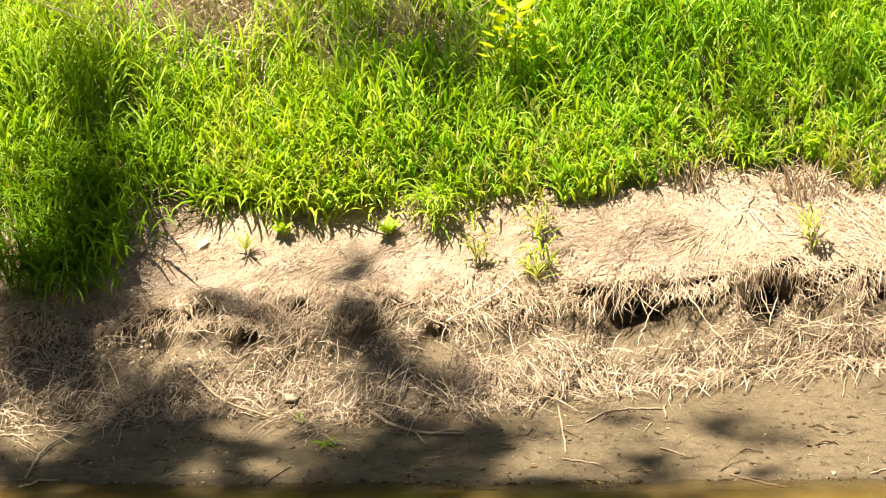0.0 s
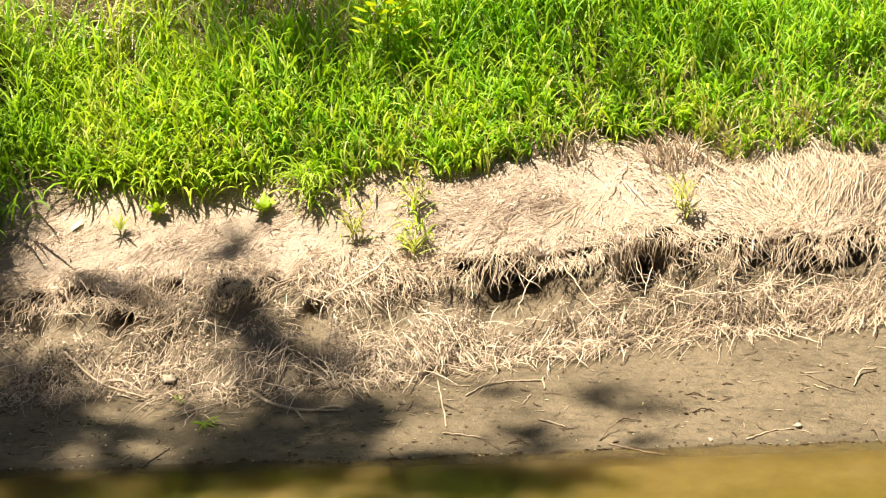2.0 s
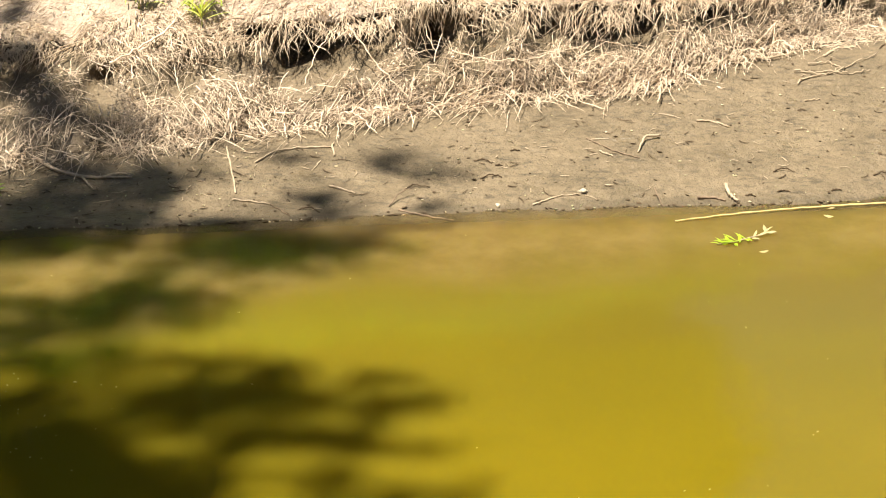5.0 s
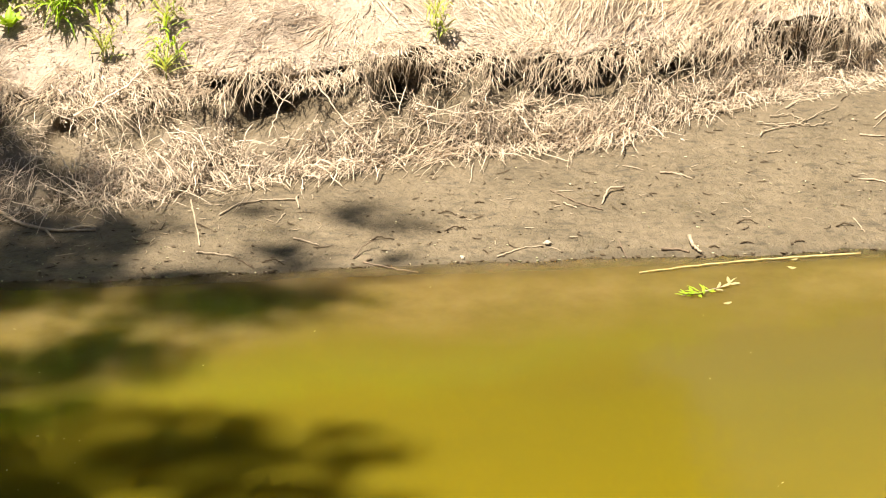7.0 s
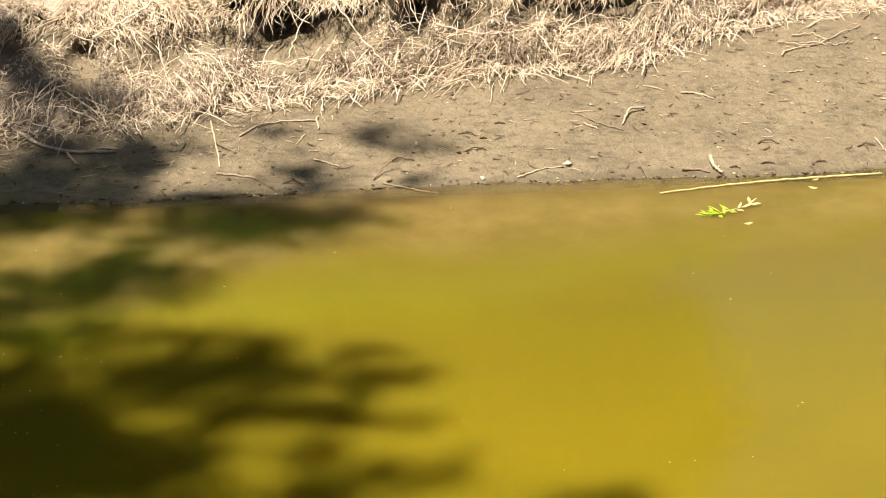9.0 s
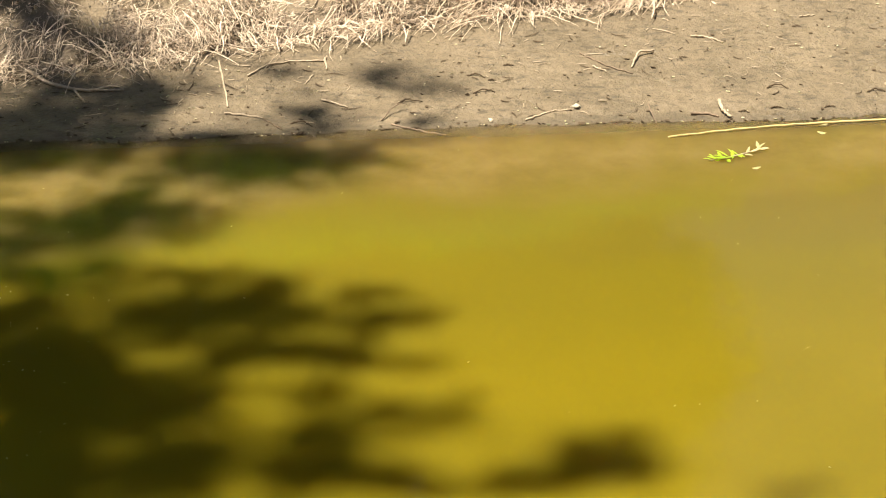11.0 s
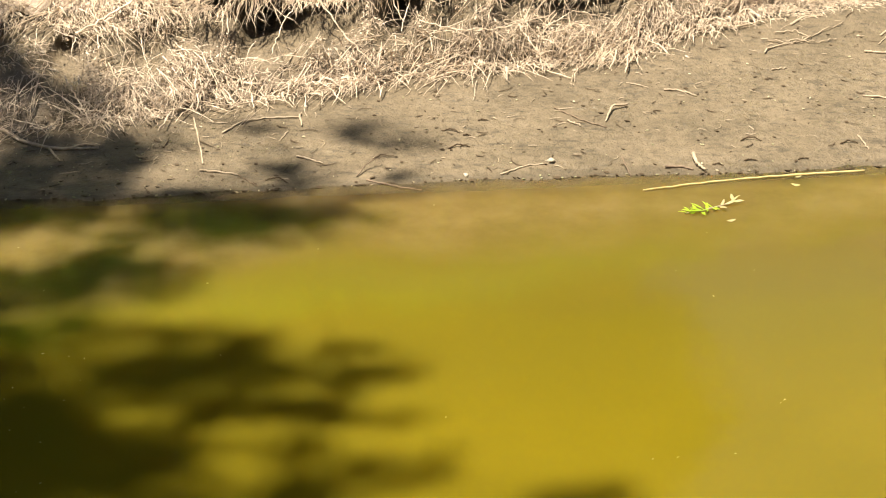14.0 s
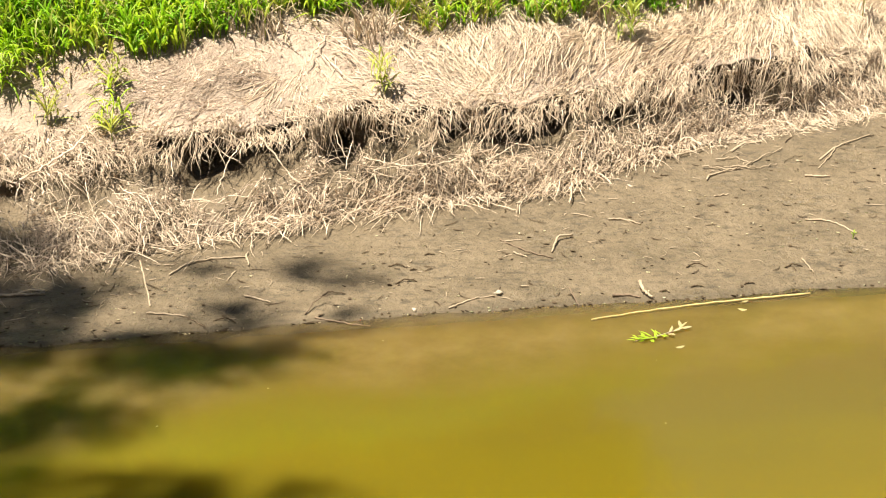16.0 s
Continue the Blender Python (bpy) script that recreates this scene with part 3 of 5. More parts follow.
straw("hanging_roots", 560, 4, (-5.0, 5.0), lambda lt, lf, r: lt - 0.03 + r * 0.10, lambda x, q: swirl(x, q, 5.0, 0.35), 0.25, 0.15, 0.0024, 0.05, 0.004, FRINGE,
      "muddy clumps of root fringe hanging in front of the hollows", 0.10, 0.05, 5, lambda x: np.clip(0.10 + 3.0 * hollow(x), 0, 1), 0.012, 0.0)
straw("fallen_reeds", 300, 5, (0.3, 3.4), lambda lt, lf, r: lt + lf * (0.25 + 0.75 * r), lambda x, q: swirl(x, q, 2.6, 1.0), 0.45, 0.17, 0.0023, 0.06, 0.004, STRAW,
      "long pale reeds slumped down the bank's lower face", 0.07, 0.04, 5, lambda x: np.interp(x, [0.3, 1.0, 3.4], [0.3, 1.0, 0.8]), 0.03, 2.0, 0.55)
straw("foot_roots", 300, 3, (-2.4, 1.4), lambda lt, lf, r: lt + lf * (0.50 + 0.55 * r), lambda x, q: swirl(x, q, 3.5, 1.3), 0.7, 0.17, 0.0027, 0.07, 0.004, STRAW,
      "pale forked roots criss-crossing at the bank's foot", 0.08, 0.03, 5, None, 0.04, 2.0, 0.5)
straw("root_stubs", 380, 4, (-5.0, 4.6), lambda lt, lf, r: lt + lf * (0.74 + 0.28 * r), lambda x, q: math.pi + swirl(x, q, 4.0, 0.9), 0.45, 0.12, 0.0024, 0.10, 0.004, DEBRIS,
      "dry stubs and rootlets sticking up along the bank's foot", 0.06)


straw("foot_litter", 900, 5, (2.3, 5.2), lambda lt, lf, r: lt + lf * (0.72 + 0.5 * r), lambda x, q: swirl(x, q, 3.0, 2.2), 0.8, 0.075, 0.0021, 0.02, 0.003, STRAW,
      "whitish dry straw litter heaped along the bank's foot", 0.2, 0.0, 5, None, 0.05, 0.0, 0.62)


def bank_crumbs(n):
    """Leaf crumbs and chaff caught in the bank's face and mat."""
    x = rng.uniform(-5.2, 5.2, n)
    q = -0.3 + rng.random(n) * (top_length(x) + face_length(x) + 0.36) + np.where(rng.random(n) < 0.06, rng.uniform(0, 0.25, n), 0)
    y, z, ny, nz = down_bank(x, q)
    keep = vnoise(x * 4.2 + 31, q * 6.0 + 13) + 0.5 * vnoise(x * 11, q * 13) > np.where(q > top_length(x), 0.6, 0.3)
    keep &= (q > top_length(x) - 0.12) | (rng.random(n) < 0.13)
    keep &= hollow_at(x, 1 - (q - top_length(x)) / face_length(x), 0.2) < 0.12
    x, y, z, ny, nz = x[keep], y[keep], z[keep], ny[keep], nz[keep]
    n = len(x)
    up = rng.uniform(0.0, 0.04, n)
    c = np.stack([x, y + ny * up, z + nz * up], -1)[:, None]
    a = unit(rng.normal(0, 1, (n, 1, 3)))
    s = unit(np.cross(a, unit(rng.normal(0, 1, (n, 1, 3)))))
    l, w = rng.uniform(0.005, 0.021, (n, 1, 1)), rng.uniform(0.002, 0.007, (n, 1, 1))
    p = np.concatenate([c - a * l, c + s * w, c + a * l, c - s * w], 1).reshape(-1, 3)
    return tagged(mesh_object("bank_chaff", p, np.arange(n * 4).reshape(-1, 4), FRINGE, smooth=False), "dry leaf crumbs and chaff caught on the bank", "dead grass", kind="stuff")


bank_crumbs(64000)


# ---------------- litter on the mud ----------------
def flakes(n, x0, x1, size, material, name, label, bias=1.0):
    x = rng.uniform(x0, x1, n)
    u = rng.random(n) ** bias
    y = y_shore(x) + u * (y_foot(x) - y_shore(x))
    z = ground_at(x, y)
    s = size * rng.uniform(0.4, 1.5, n)
    a = rng.uniform(0, 2 * math.pi, n)
    c, q = np.cos(a) * s, np.sin(a) * s
    thin = rng.uniform(0.25, 0.7, n)
    p = np.stack([np.stack([x + c, y + q, z + 0.004], -1), np.stack([x - q * thin, y + c * thin, z + 0.003 + s * 0.3], -1),
                  np.stack([x - c, y - q, z + 0.005], -1), np.stack([x + q * thin, y - c * thin, z + 0.004], -1),
                  np.stack([x, y, z - 0.006], -1)], 1)
    i = np.arange(n)[:, None, None] * 5
    f = (np.array([[0, 1, 2, 3], [3, 2, 4, 0], [1, 0, 4, 2]])[None] + i).reshape(-1, 4)
    return tagged(mesh_object(name, p.reshape(-1, 3), f, material, smooth=False), label, "litter", kind="stuff")


def twig_litter(n, material, name, label, spread, thick):
    """Short bits of stalk scattered over the mud, thickest below the bank."""
    x = rng.uniform(-4.4, 4.4, n)
    u = 1.02 - 0.95 * rng.random(n) ** spread
    y = y_shore(x) + u * (y_foot(x) - y_shore(x))
    a, l = rng.normal(0, 0.9, n), rng.uniform(0.008, 0.035, n) * np.where(rng.random(n) < 0.2, 2.0, 1.0)
    k = np.linspace(-1, 1, 4)[None]
    bend = rng.normal(0, 0.25, (n, 1)) * l[:, None] * k**2
    px = x[:, None] + np.cos(a)[:, None] * l[:, None] * k - np.sin(a)[:, None] * bend
    py = y[:, None] + np.sin(a)[:, None] * l[:, None] * k + np.cos(a)[:, None] * bend
    p = np.stack([px, py, ground_at(px, py) + 0.005], -1)
    v, f = tubes(p, thick * rng.uniform(0.5, 1.2, (n, 1)) * np.array([0.7, 1.0, 0.9, 0.4]))
    return tagged(mesh_object(name, v, f, material), label, "litter", kind="stuff")


twig_litter(190, PALE_WOOD, "twig_litter", "scattered short bits of dead stalk on the mud", 4, 0.0035)
twig_litter(230, PALE_WOOD, "stalk_bits", "small pale bits of stalk strewn over the mud", 1.4, 0.0030)
twig_litter(300, CLOD, "wet_bits", "small dark wet bits of root strewn over the mud", 1.2, 0.0034)
flakes(240, -4.6, 4.4, 0.009, PALE_CHIP, "pale_litter", "small pale chips and leaf bits on the mud")
flakes(330, -4.6, 4.4, 0.011, CLOD, "mud_crumbs", "small dark crumbs of mud on the flat")
flakes(260, -4.6, 4.4, 0.015, CLOD, "wet_litter", "dark wet leaf litter along the waterline", 11.0)
flakes(130, -4.6, 4.4, 0.009, PALE_CHIP, "waterline_chips", "pale chips washed up along the waterline", 9.0)


# ---------------- single things ----------------
def thing(name, label, category, at, group=""):
    ob = new(name)
    ob.location = at
    ob.empty_display_size = 0.05
    return tagged(ob, label, category, group)


def part(name, vf, material, parent, label="", smooth=True):
    """One mesh under a thing; the verts are given in the world and moved to the thing's own place."""
    v, f = vf
    root = parent
    off = np.zeros(3)
    while root is not None:
        off += np.array(root.location)
        root = root.parent
    ob = mesh_object(name, np.asarray(v) - off, f, material, parent, smooth)
    return tagged(ob, label) if label else ob


def along(points, n, wobble):
    """n places along a bent line, rounded and a little uneven."""
    p = np.array(points, float)
    t = np.concatenate([[0], np.cumsum(np.linalg.norm(np.diff(p, axis=0), axis=1))])
    u = np.linspace(0, t[-1], n)
    q = np.stack([np.interp(u, t, p[:, k]) for k in range(3)], -1)
    for _ in range(2):
        q[1:-1] = (q[:-2] + 2 * q[1:-1] + q[2:]) / 4
    q[1:-1] += rng.normal(0, wobble, (n - 2, 3))
    return q


def rod(points, r0, r1, n=14, sides=6, wobble=0.002):
    q = along(points, n, wobble)
    r = np.linspace(r0, r1, n) * rng.uniform(0.85, 1.15, n)
    q = np.concatenate([q[:1], q, q[-1:]])
    r = np.concatenate([[0.0002], r, [0.0002]])
    q[0] -= (q[2] - q[1]) * 0.03
    q[-1] += (q[-2] - q[-3]) * 0.03
    return tubes(q[None], r[None], sides)


def on_mud(points, rise=0.006):
    return [(px, py, max(float(ground_at(px, py)), -0.004) + rise) for px, py in points]


def stick(points, r0, r1, material, label, rise=0.006, name="stick", group="sticks on the mud", raised=None):
    pts = on_mud(points, rise) if raised is None else [(a, b, c + d) for (a, b, c), d in zip(on_mud(points, rise), raised)]
    v, f = rod(pts, r0 * 0.78, r1 * 0.78)
    at = v.mean(0)
    ob = mesh_object(name, v - at, f, material)
    ob.location = at
    return tagged(ob, label, "stick", group)


# driftwood with a fork, lying in the shade
fork = thing("forked_branch", "pale grey forked dead branch lying on the mud", "branch", (-1.9, 9.5, 0.05))
part("stem", rod(on_mud([(-2.18, 9.70), (-2.06, 9.60), (-1.89, 9.50), (-1.64, 9.51)], 0.011), 0.012, 0.007), PALE_WOOD, fork)
part("side_shoot", rod(on_mud([(-1.90, 9.505), (-1.86, 9.43), (-1.82, 9.36)], 0.010), 0.007, 0.004), PALE_WOOD, fork)
part("side_shoot", rod(on_mud([(-1.80, 9.50), (-1.72, 9.55), (-1.64, 9.53)], 0.014), 0.008, 0.005), PALE_WOOD, fork)
hooked = thing("hooked_branch", "slender pale dead branch with a hooked end on mud", "branch", (-0.8, 9.9, 0.08))
part("stem", rod(on_mud([(-1.01, 9.72), (-0.94, 9.85), (-0.82, 9.92), (-0.61, 9.92)], 0.007), 0.0055, 0.005), PALE_WOOD, hooked)
part("hook", rod(on_mud([(-0.61, 9.92), (-0.595, 9.86), (-0.59, 9.80)], 0.009), 0.007, 0.004), PALE_WOOD, hooked)
part("hook", rod(on_mud([(-0.61, 9.92), (-0.60, 9.98)], 0.009), 0.006, 0.003, 6), PALE_WOOD, hooked)
stick([(-1.18, 9.90), (-1.13, 9.64), (-1.08, 9.35)], 0.007, 0.006, PALE_WOOD, "straight pale stick lying on the bare mud")
stick([(-1.09, 9.27), (-0.97, 9.26), (-0.89, 9.23)], 0.007, 0.006, PALE_WOOD, "short pale stick near the waterline")
# dark rod laid where the short stick's shadow falls
stick([(-0.89, 9.23), (-0.78, 9.09)], 0.005, 0.003, DARK_WOOD, "thin dark rod for a stick's shadow at the water's edge")
stick([(-0.23, 9.18), (-0.11, 9.12), (0.05, 9.05)], 0.007, 0.005, DARK_WOOD, "brown stick half in the water's edge")
stick([(-0.28, 9.21), (-0.23, 9.30), (-0.16, 9.35)], 0.006, 0.003, DARK_WOOD, "dark curved twig standing in the mud", raised=(0, 0.03, 0.04))
stick([(0.46, 9.25), (0.59, 9.35), (0.70, 9.37)], 0.007, 0.005, PALE_WOOD, "pale bent stick beside a white stone")
stick([(1.48, 9.45), (1.485, 9.36), (1.52, 9.28)], 0.015, 0.009, PALE_WOOD, "stubby pale driftwood piece at the waterline", rise=0.016, raised=(0.012, 0.004, 0.0))
stick([(1.32, 9.34), (1.40, 9.35), (1.46, 9.31)], 0.012, 0.007, DARK_WOOD, "black wet stick at the waterline")
stick([(1.10, 9.39), (1.13, 9.23)], 0.006, 0.004, DARK_WOOD, "dark twig sticking up from the wet edge", raised=(0.03, 0.0))
stick([(0.79, 10.07), (0.93, 9.91), (1.06, 9.82)], 0.006, 0.004, DARK_WOOD, "thin dark twig on the mud flat")
stick([(0.85, 9.90), (0.92, 9.84)], 0.007, 0.005, PALE_WOOD, "short pale stick on the mud flat")
stick([(1.06, 9.90), (1.11, 10.06), (1.20, 10.11)], 0.007, 0.009, PALE_WOOD, "bent pale root on the mud flat", raised=(0, 0.02, 0.01))
stick([(1.43, 10.33), (1.53, 10.33), (1.60, 10.25)], 0.008, 0.006, PALE_WOOD, "short pale stick on the mud flat")
stick([(2.32, 11.30), (2.43, 11.45), (2.54, 11.47)], 0.013, 0.010, PALE_WOOD, "thick pale bent stick below the reeds")
pile = thing("branch_pile", "loose pile of crossed pale dead branches on mud", "branches", (2.3, 11.05, 0.16))
for pts in ([(2.10, 11.06), (2.27, 11.00), (2.40, 11.11)], [(2.09, 10.86), (2.16, 10.98), (2.35, 11.02), (2.45, 11.16), (2.65, 11.34)], [(2.27, 11.04), (2.42, 11.02), (2.56, 11.09)], [(2.2, 11.16), (2.33, 11.20), (2.4, 11.1)]):
    part("branch", rod(on_mud(pts, 0.012), 0.0052, 0.003, 16, 6, 0.005), PALE_WOOD, pile)
stick([(1.84, 11.25), (1.99, 11.24), (2.18, 11.34)], 0.010, 0.006, PALE_WOOD, "long pale stick at the bank's foot", rise=0.02)
stick([(0.46, 10.56), (0.59, 10.55)], 0.007, 0.006, PALE_WOOD, "short pale stick at the bank's foot", rise=0.012)
stick([(0.99, 10.66), (1.15, 10.70), (1.32, 10.72)], 0.006, 0.005, PALE_WOOD, "straight pale stalk at the bank's foot", rise=0.02)
stick([(2.55, 10.27), (2.69, 10.25), (2.79, 10.06)], 0.008, 0.005, PALE_WOOD, "bent pale twig far along the mud")
stick([(2.69, 10.90), (2.84, 10.89)], 0.010, 0.007, PALE_WOOD, "short pale stick far along the mud")
stick([(2.84, 11.15), (2.99, 11.36), (3.26, 11.56)], 0.009, 0.005, PALE_WOOD, "long pale twig far along the mud")
stick([(2.99, 11.36), (2.93, 11.22), (2.80, 11.02)], 0.007, 0.004, PALE_WOOD, "thin pale twig far along the mud")
stick([(2.41, 9.74), (2.43, 9.56)], 0.006, 0.004, PALE_WOOD, "small pale twig near the water")
stick([(2.09, 10.62), (2.18, 10.63)], 0.006, 0.005, PALE_WOOD, "tiny pale stick on the mud")
stick([(-0.60, 9.45), (-0.52, 9.41), (-0.46, 9.36)], 0.008, 0.006, PALE_WOOD, "small pale stick on shaded mud")
stick([(-0.66, 9.74), (-0.70, 9.62)], 0.005, 0.003, PALE_WOOD, "small thin twig on shaded mud")
stick([(-2.57, 8.84), (-2.53, 8.95), (-2.48, 9.05)], 0.009, 0.006, DARK_WOOD, "dark stick on mud at the waterline")
stick([(-3.15, 9.24), (-3.08, 9.05), (-2.98, 8.91), (-2.93, 8.87)], 0.007, 0.004, DARK_WOOD, "dark crooked twig on shaded mud")
stick([(-3.83, 8.82), (-3.85, 9.12), (-3.76, 9.44)], 0.010, 0.006, PALE_WOOD, "long crooked pale stick on shaded mud", raised=(0, 0.02, 0))
stick([(-3.81, 8.70), (-3.74, 8.79), (-3.63, 8.81)], 0.010, 0.006, PALE_WOOD, "pale stick at the shaded waterline")
stick([(-4.17, 9.30), (-3.98, 9.32)], 0.010, 0.008, PALE_WOOD, "straight pale stick on shaded mud")
left = thing("fallen_branch", "grey fallen branch with side twigs at the bank's foot", "branch", (-3.0, 9.75, 0.12))
part("stem", rod(on_mud([(-3.25, 9.84), (-3.04, 9.72), (-2.72, 9.58)], 0.03), 0.009, 0.006), PALE_WOOD, left)
part("side_shoot", rod(on_mud([(-3.04, 9.73), (-2.89, 9.74), (-2.77, 9.66)], 0.03), 0.007, 0.004), PALE_WOOD, left)
part("side_shoot", rod(on_mud([(-2.80, 9.60), (-2.72, 9.66)], 0.02), 0.006, 0.003), PALE_WOOD, left)


def bank_stem(points, r0, r1, material, label, lift=0.05):
    pts = [(a, b - lift * 0.5, c + lift) for a, b, c in points]
    v, f = rod(pts, r0 * 0.66, r1 * 0.62, 18, wobble=0.006)
    at = v.mean(0)
    ob = mesh_object("dead_reed", v - at, f, material)
    ob.location = at
    return tagged(ob, label, "dead reed", "dead reeds on the bank")


bank_stem([(-1.85, 10.28, 0.42), (-1.64, 10.45, 0.50), (-1.42, 10.70, 0.64)], 0.010, 0.006, FRINGE, "thick straw stem slanting across the bank")
bank_stem([(-1.70, 10.38, 0.46), (-1.50, 10.62, 0.58), (-1.36, 10.80, 0.68)], 0.007, 0.005, FRINGE, "straw stem slanting across the bank")
bank_stem([(-0.54, 10.66, 0.50), (-0.37, 10.53, 0.31), (-0.19, 10.43, 0.14)], 0.007, 0.005, FRINGE, "long straw stem leaning down the hollow", 0.07)
bank_stem([(-1.88, 10.02, 0.26), (-1.80, 9.90, 0.17), (-1.71, 9.74, 0.08)], 0.007, 0.005, FRINGE, "straw stem leaning at the bank's foot")
bank_stem([(-1.42, 9.86, 0.08), (-1.31, 9.94, 0.10), (-1.16, 10.06, 0.16)], 0.012, 0.008, PALE_WOOD, "pale wood piece at the bank's foot", 0.02)
bank_stem([(-0.78, 10.33, 0.25), (-0.72, 10.50, 0.40), (-0.60, 10.66, 0.52)], 0.005, 0.004, FRINGE, "thin straw stem leaning in the hollow", 0.08)
bank_stem([(0.05, 10.62, 0.36), (0.30, 10.60, 0.30), (0.55, 10.66, 0.30), (0.80, 10.78, 0.34)], 0.006, 0.004, FRINGE, "long straw stem lying along the bank", 0.09)
bank_stem([(0.62, 10.72, 0.34), (0.72, 10.60, 0.22), (0.80, 10.54, 0.12)], 0.006, 0.005, FRINGE, "straw stem leaning at the bank's foot")
bank_stem([(-0.05, 11.62, 0.95), (-0.20, 11.45, 0.90), (-0.28, 11.25, 0.80)], 0.008, 0.005, FRINGE, "curved straw stem on the bank's top", 0.03)
bank_stem([(-2.60, 10.02, 0.30), (-2.60, 9.90, 0.22), (-2.63, 9.84, 0.18), (-2.70, 9.78, 0.14)], 0.012, 0.007, DARK_WOOD, "dark hooked root over a pale stone", 0.05)


def lump_mesh(radius, flat, seed, rough=0.85):
    bm = bmesh.new()
    bmesh.ops.create_icosphere(bm, subdivisions=2 if flat > 0.3 else 3, radius=radius)
    for v in bm.verts:
        k = 1 + (rough if flat > 0.3 else 1.3) * noise.noise(v.co / radius * (1.1 if flat > 0.3 else 2.6) + Vector((seed * 3.7, seed, 0)))
        v.co = Vector((v.co.x * k * (1 if flat > 0.3 else 1.7), v.co.y * k * (0.85 if flat > 0.3 else 0.7), v.co.z * k * flat))
    return bm


def lump(name, x, y, radius, flat, material, label, category, lift=0.0, group=""):
    bm = lump_mesh(radius, flat, x * 5 + y)
    me = bpy.data.meshes.new(name)
    bm.to_mesh(me)
    bm.free()
    me.polygons.foreach_set("use_smooth", np.ones(len(me.polygons), bool))
    me.materials.append(material)
    ob = new(name, me)
    ob.location = (x, y, float(ground_at(x, y)) + radius * flat * 0.45 + lift)
    ob.rotation_euler = (0.1, -0.1, x * 7 if flat > 0.3 else 0.5 * math.sin(x * 9))
    return tagged(ob, label, category, group)


lump("stone", 0.73, 9.41, 0.028, 0.45, PALE_STONE, "small white stone on the mud near the water", "stone")
lump("stone", -2.64, 9.72, 0.04, 0.42, PALE_STONE, "pale stone lodged at the bank's foot", "stone", 0.04)
for cx, cy, cr in ((0.95, 10.60, 0.016), (-0.58, 10.07, 0.012), (0.78, 10.62, 0.012), (0.28, 9.24, 0.014)):
    lump("pebble", cx, cy, cr, 0.7, PALE_STONE, "small pale pebble on the mud", "pebble", 0.0, "pebbles on the mud")
for cx, cy, cr in ((0.21, 9.77, 0.034), (0.25, 9.57, 0.040), (-0.14, 9.43, 0.045), (-0.69, 9.15, 0.040), (1.82, 9.67, 0.040), (2.34, 9.64, 0.034), (0.39, 9.91, 0.018), (0.30, 9.72, 0.016), (1.60, 9.37, 0.018), (1.78, 9.42, 0.024), (2.06, 9.44, 0.02)):
    bend = rng.uniform(-0.5, 0.5)
    stick([(cx - cr * 1.4, cy - cr * bend), (cx - cr * 0.4, cy + cr * 0.5), (cx + cr * 0.5, cy + cr * 0.4), (cx + cr * 1.5, cy + cr * bend)], 0.006, 0.004, CLOD, "dark curled strip of wet bark on the mud", 0.002, "bark_curl", "bark curls on the mud", (0.0, cr * 0.25, cr * 0.3, 0.0))

# reed stalk afloat
rv, rf = rod([(1.17, 9.03, 0.004), (1.28, 9.06, 0.008), (1.60, 9.15, 0.010), (1.98, 9.23, 0.009), (2.35, 9.29, 0.008)], 0.0045, 0.007, 24, 8, 0.001)
reed = mesh_object("reed_stalk", rv - rv.mean(0), rf, REED)
reed.location = rv.mean(0)
tagged(reed, "long straw-coloured reed stalk floating at the water's edge", "reed")


def leaf_vf(base, heading, tilt, length, width, droop, n=7):
    v, f = blades(np.array([base]), np.array([[heading, tilt]]), np.array([length]), np.array([1.0]), np.array([droop]), n)
    # a broader leaf outline
    path = v.reshape(n, 3, 3)
    mid = path[:, 1:2]
    shape = np.interp(np.linspace(0, 1, n), [0, 0.1, 0.4, 0.75, 1], [0.08, 0.5, 1.0, 0.6, 0.03])[:, None, None] * width
    grass = np.interp(np.linspace(0, 1, n), [0, 0.15, 0.45, 0.8, 1], [0.55, 0.9, 1.0, 0.55, 0.04])[:, None, None]
    return (mid + (path - mid) / grass * shape).reshape(-1, 3), f


# floating leafy twig
twig = thing("floating_twig", "broken twig with green and bleached leaves floating on water", "twig", (1.43, 8.8, 0.01))
part("stem", rod([(1.34, 8.71, 0.006), (1.41, 8.73, 0.008), (1.50, 8.78, 0.012), (1.61, 8.87, 0.010)], 0.003, 0.003, 8, 5), PALE_WOOD, twig)
for bx, by, hd, ln in ((1.37, 8.765, 2.9, 0.06), (1.40, 8.78, 4.1, 0.07), (1.44, 8.80, 2.3, 0.06), (1.44, 8.80, 4.8, 0.06), (1.38, 8.77, 3.2, 0.09), (1.38, 8.77, 3.9, 0.10), (1.39, 8.78, 2.5, 0.10), (1.41, 8.79, 4.5, 0.09), (1.42, 8.79, 2.0, 0.09), (1.43, 8.80, 5.3, 0.07), (1.36, 8.76, 3.5, 0.08), (1.40, 8.78, 1.4, 0.08), (1.33, 8.75, 3.0, 0.07), (1.34, 8.74, 4.0, 0.06), (1.30, 8.745, 3.4, 0.06), (1.32, 8.76, 2.3, 0.06), (1.37, 8.74, 4.9, 0.07), (1.46, 8.815, 4.4, 0.06), (1.35, 8.78, 1.9, 0.06)):
    part("leaf", leaf_vf((bx + 0.05, by - 0.03, 0.010), hd, 1.15, ln * 0.85, 0.017, 0.8), SPROUT, twig, "bright green leaf")
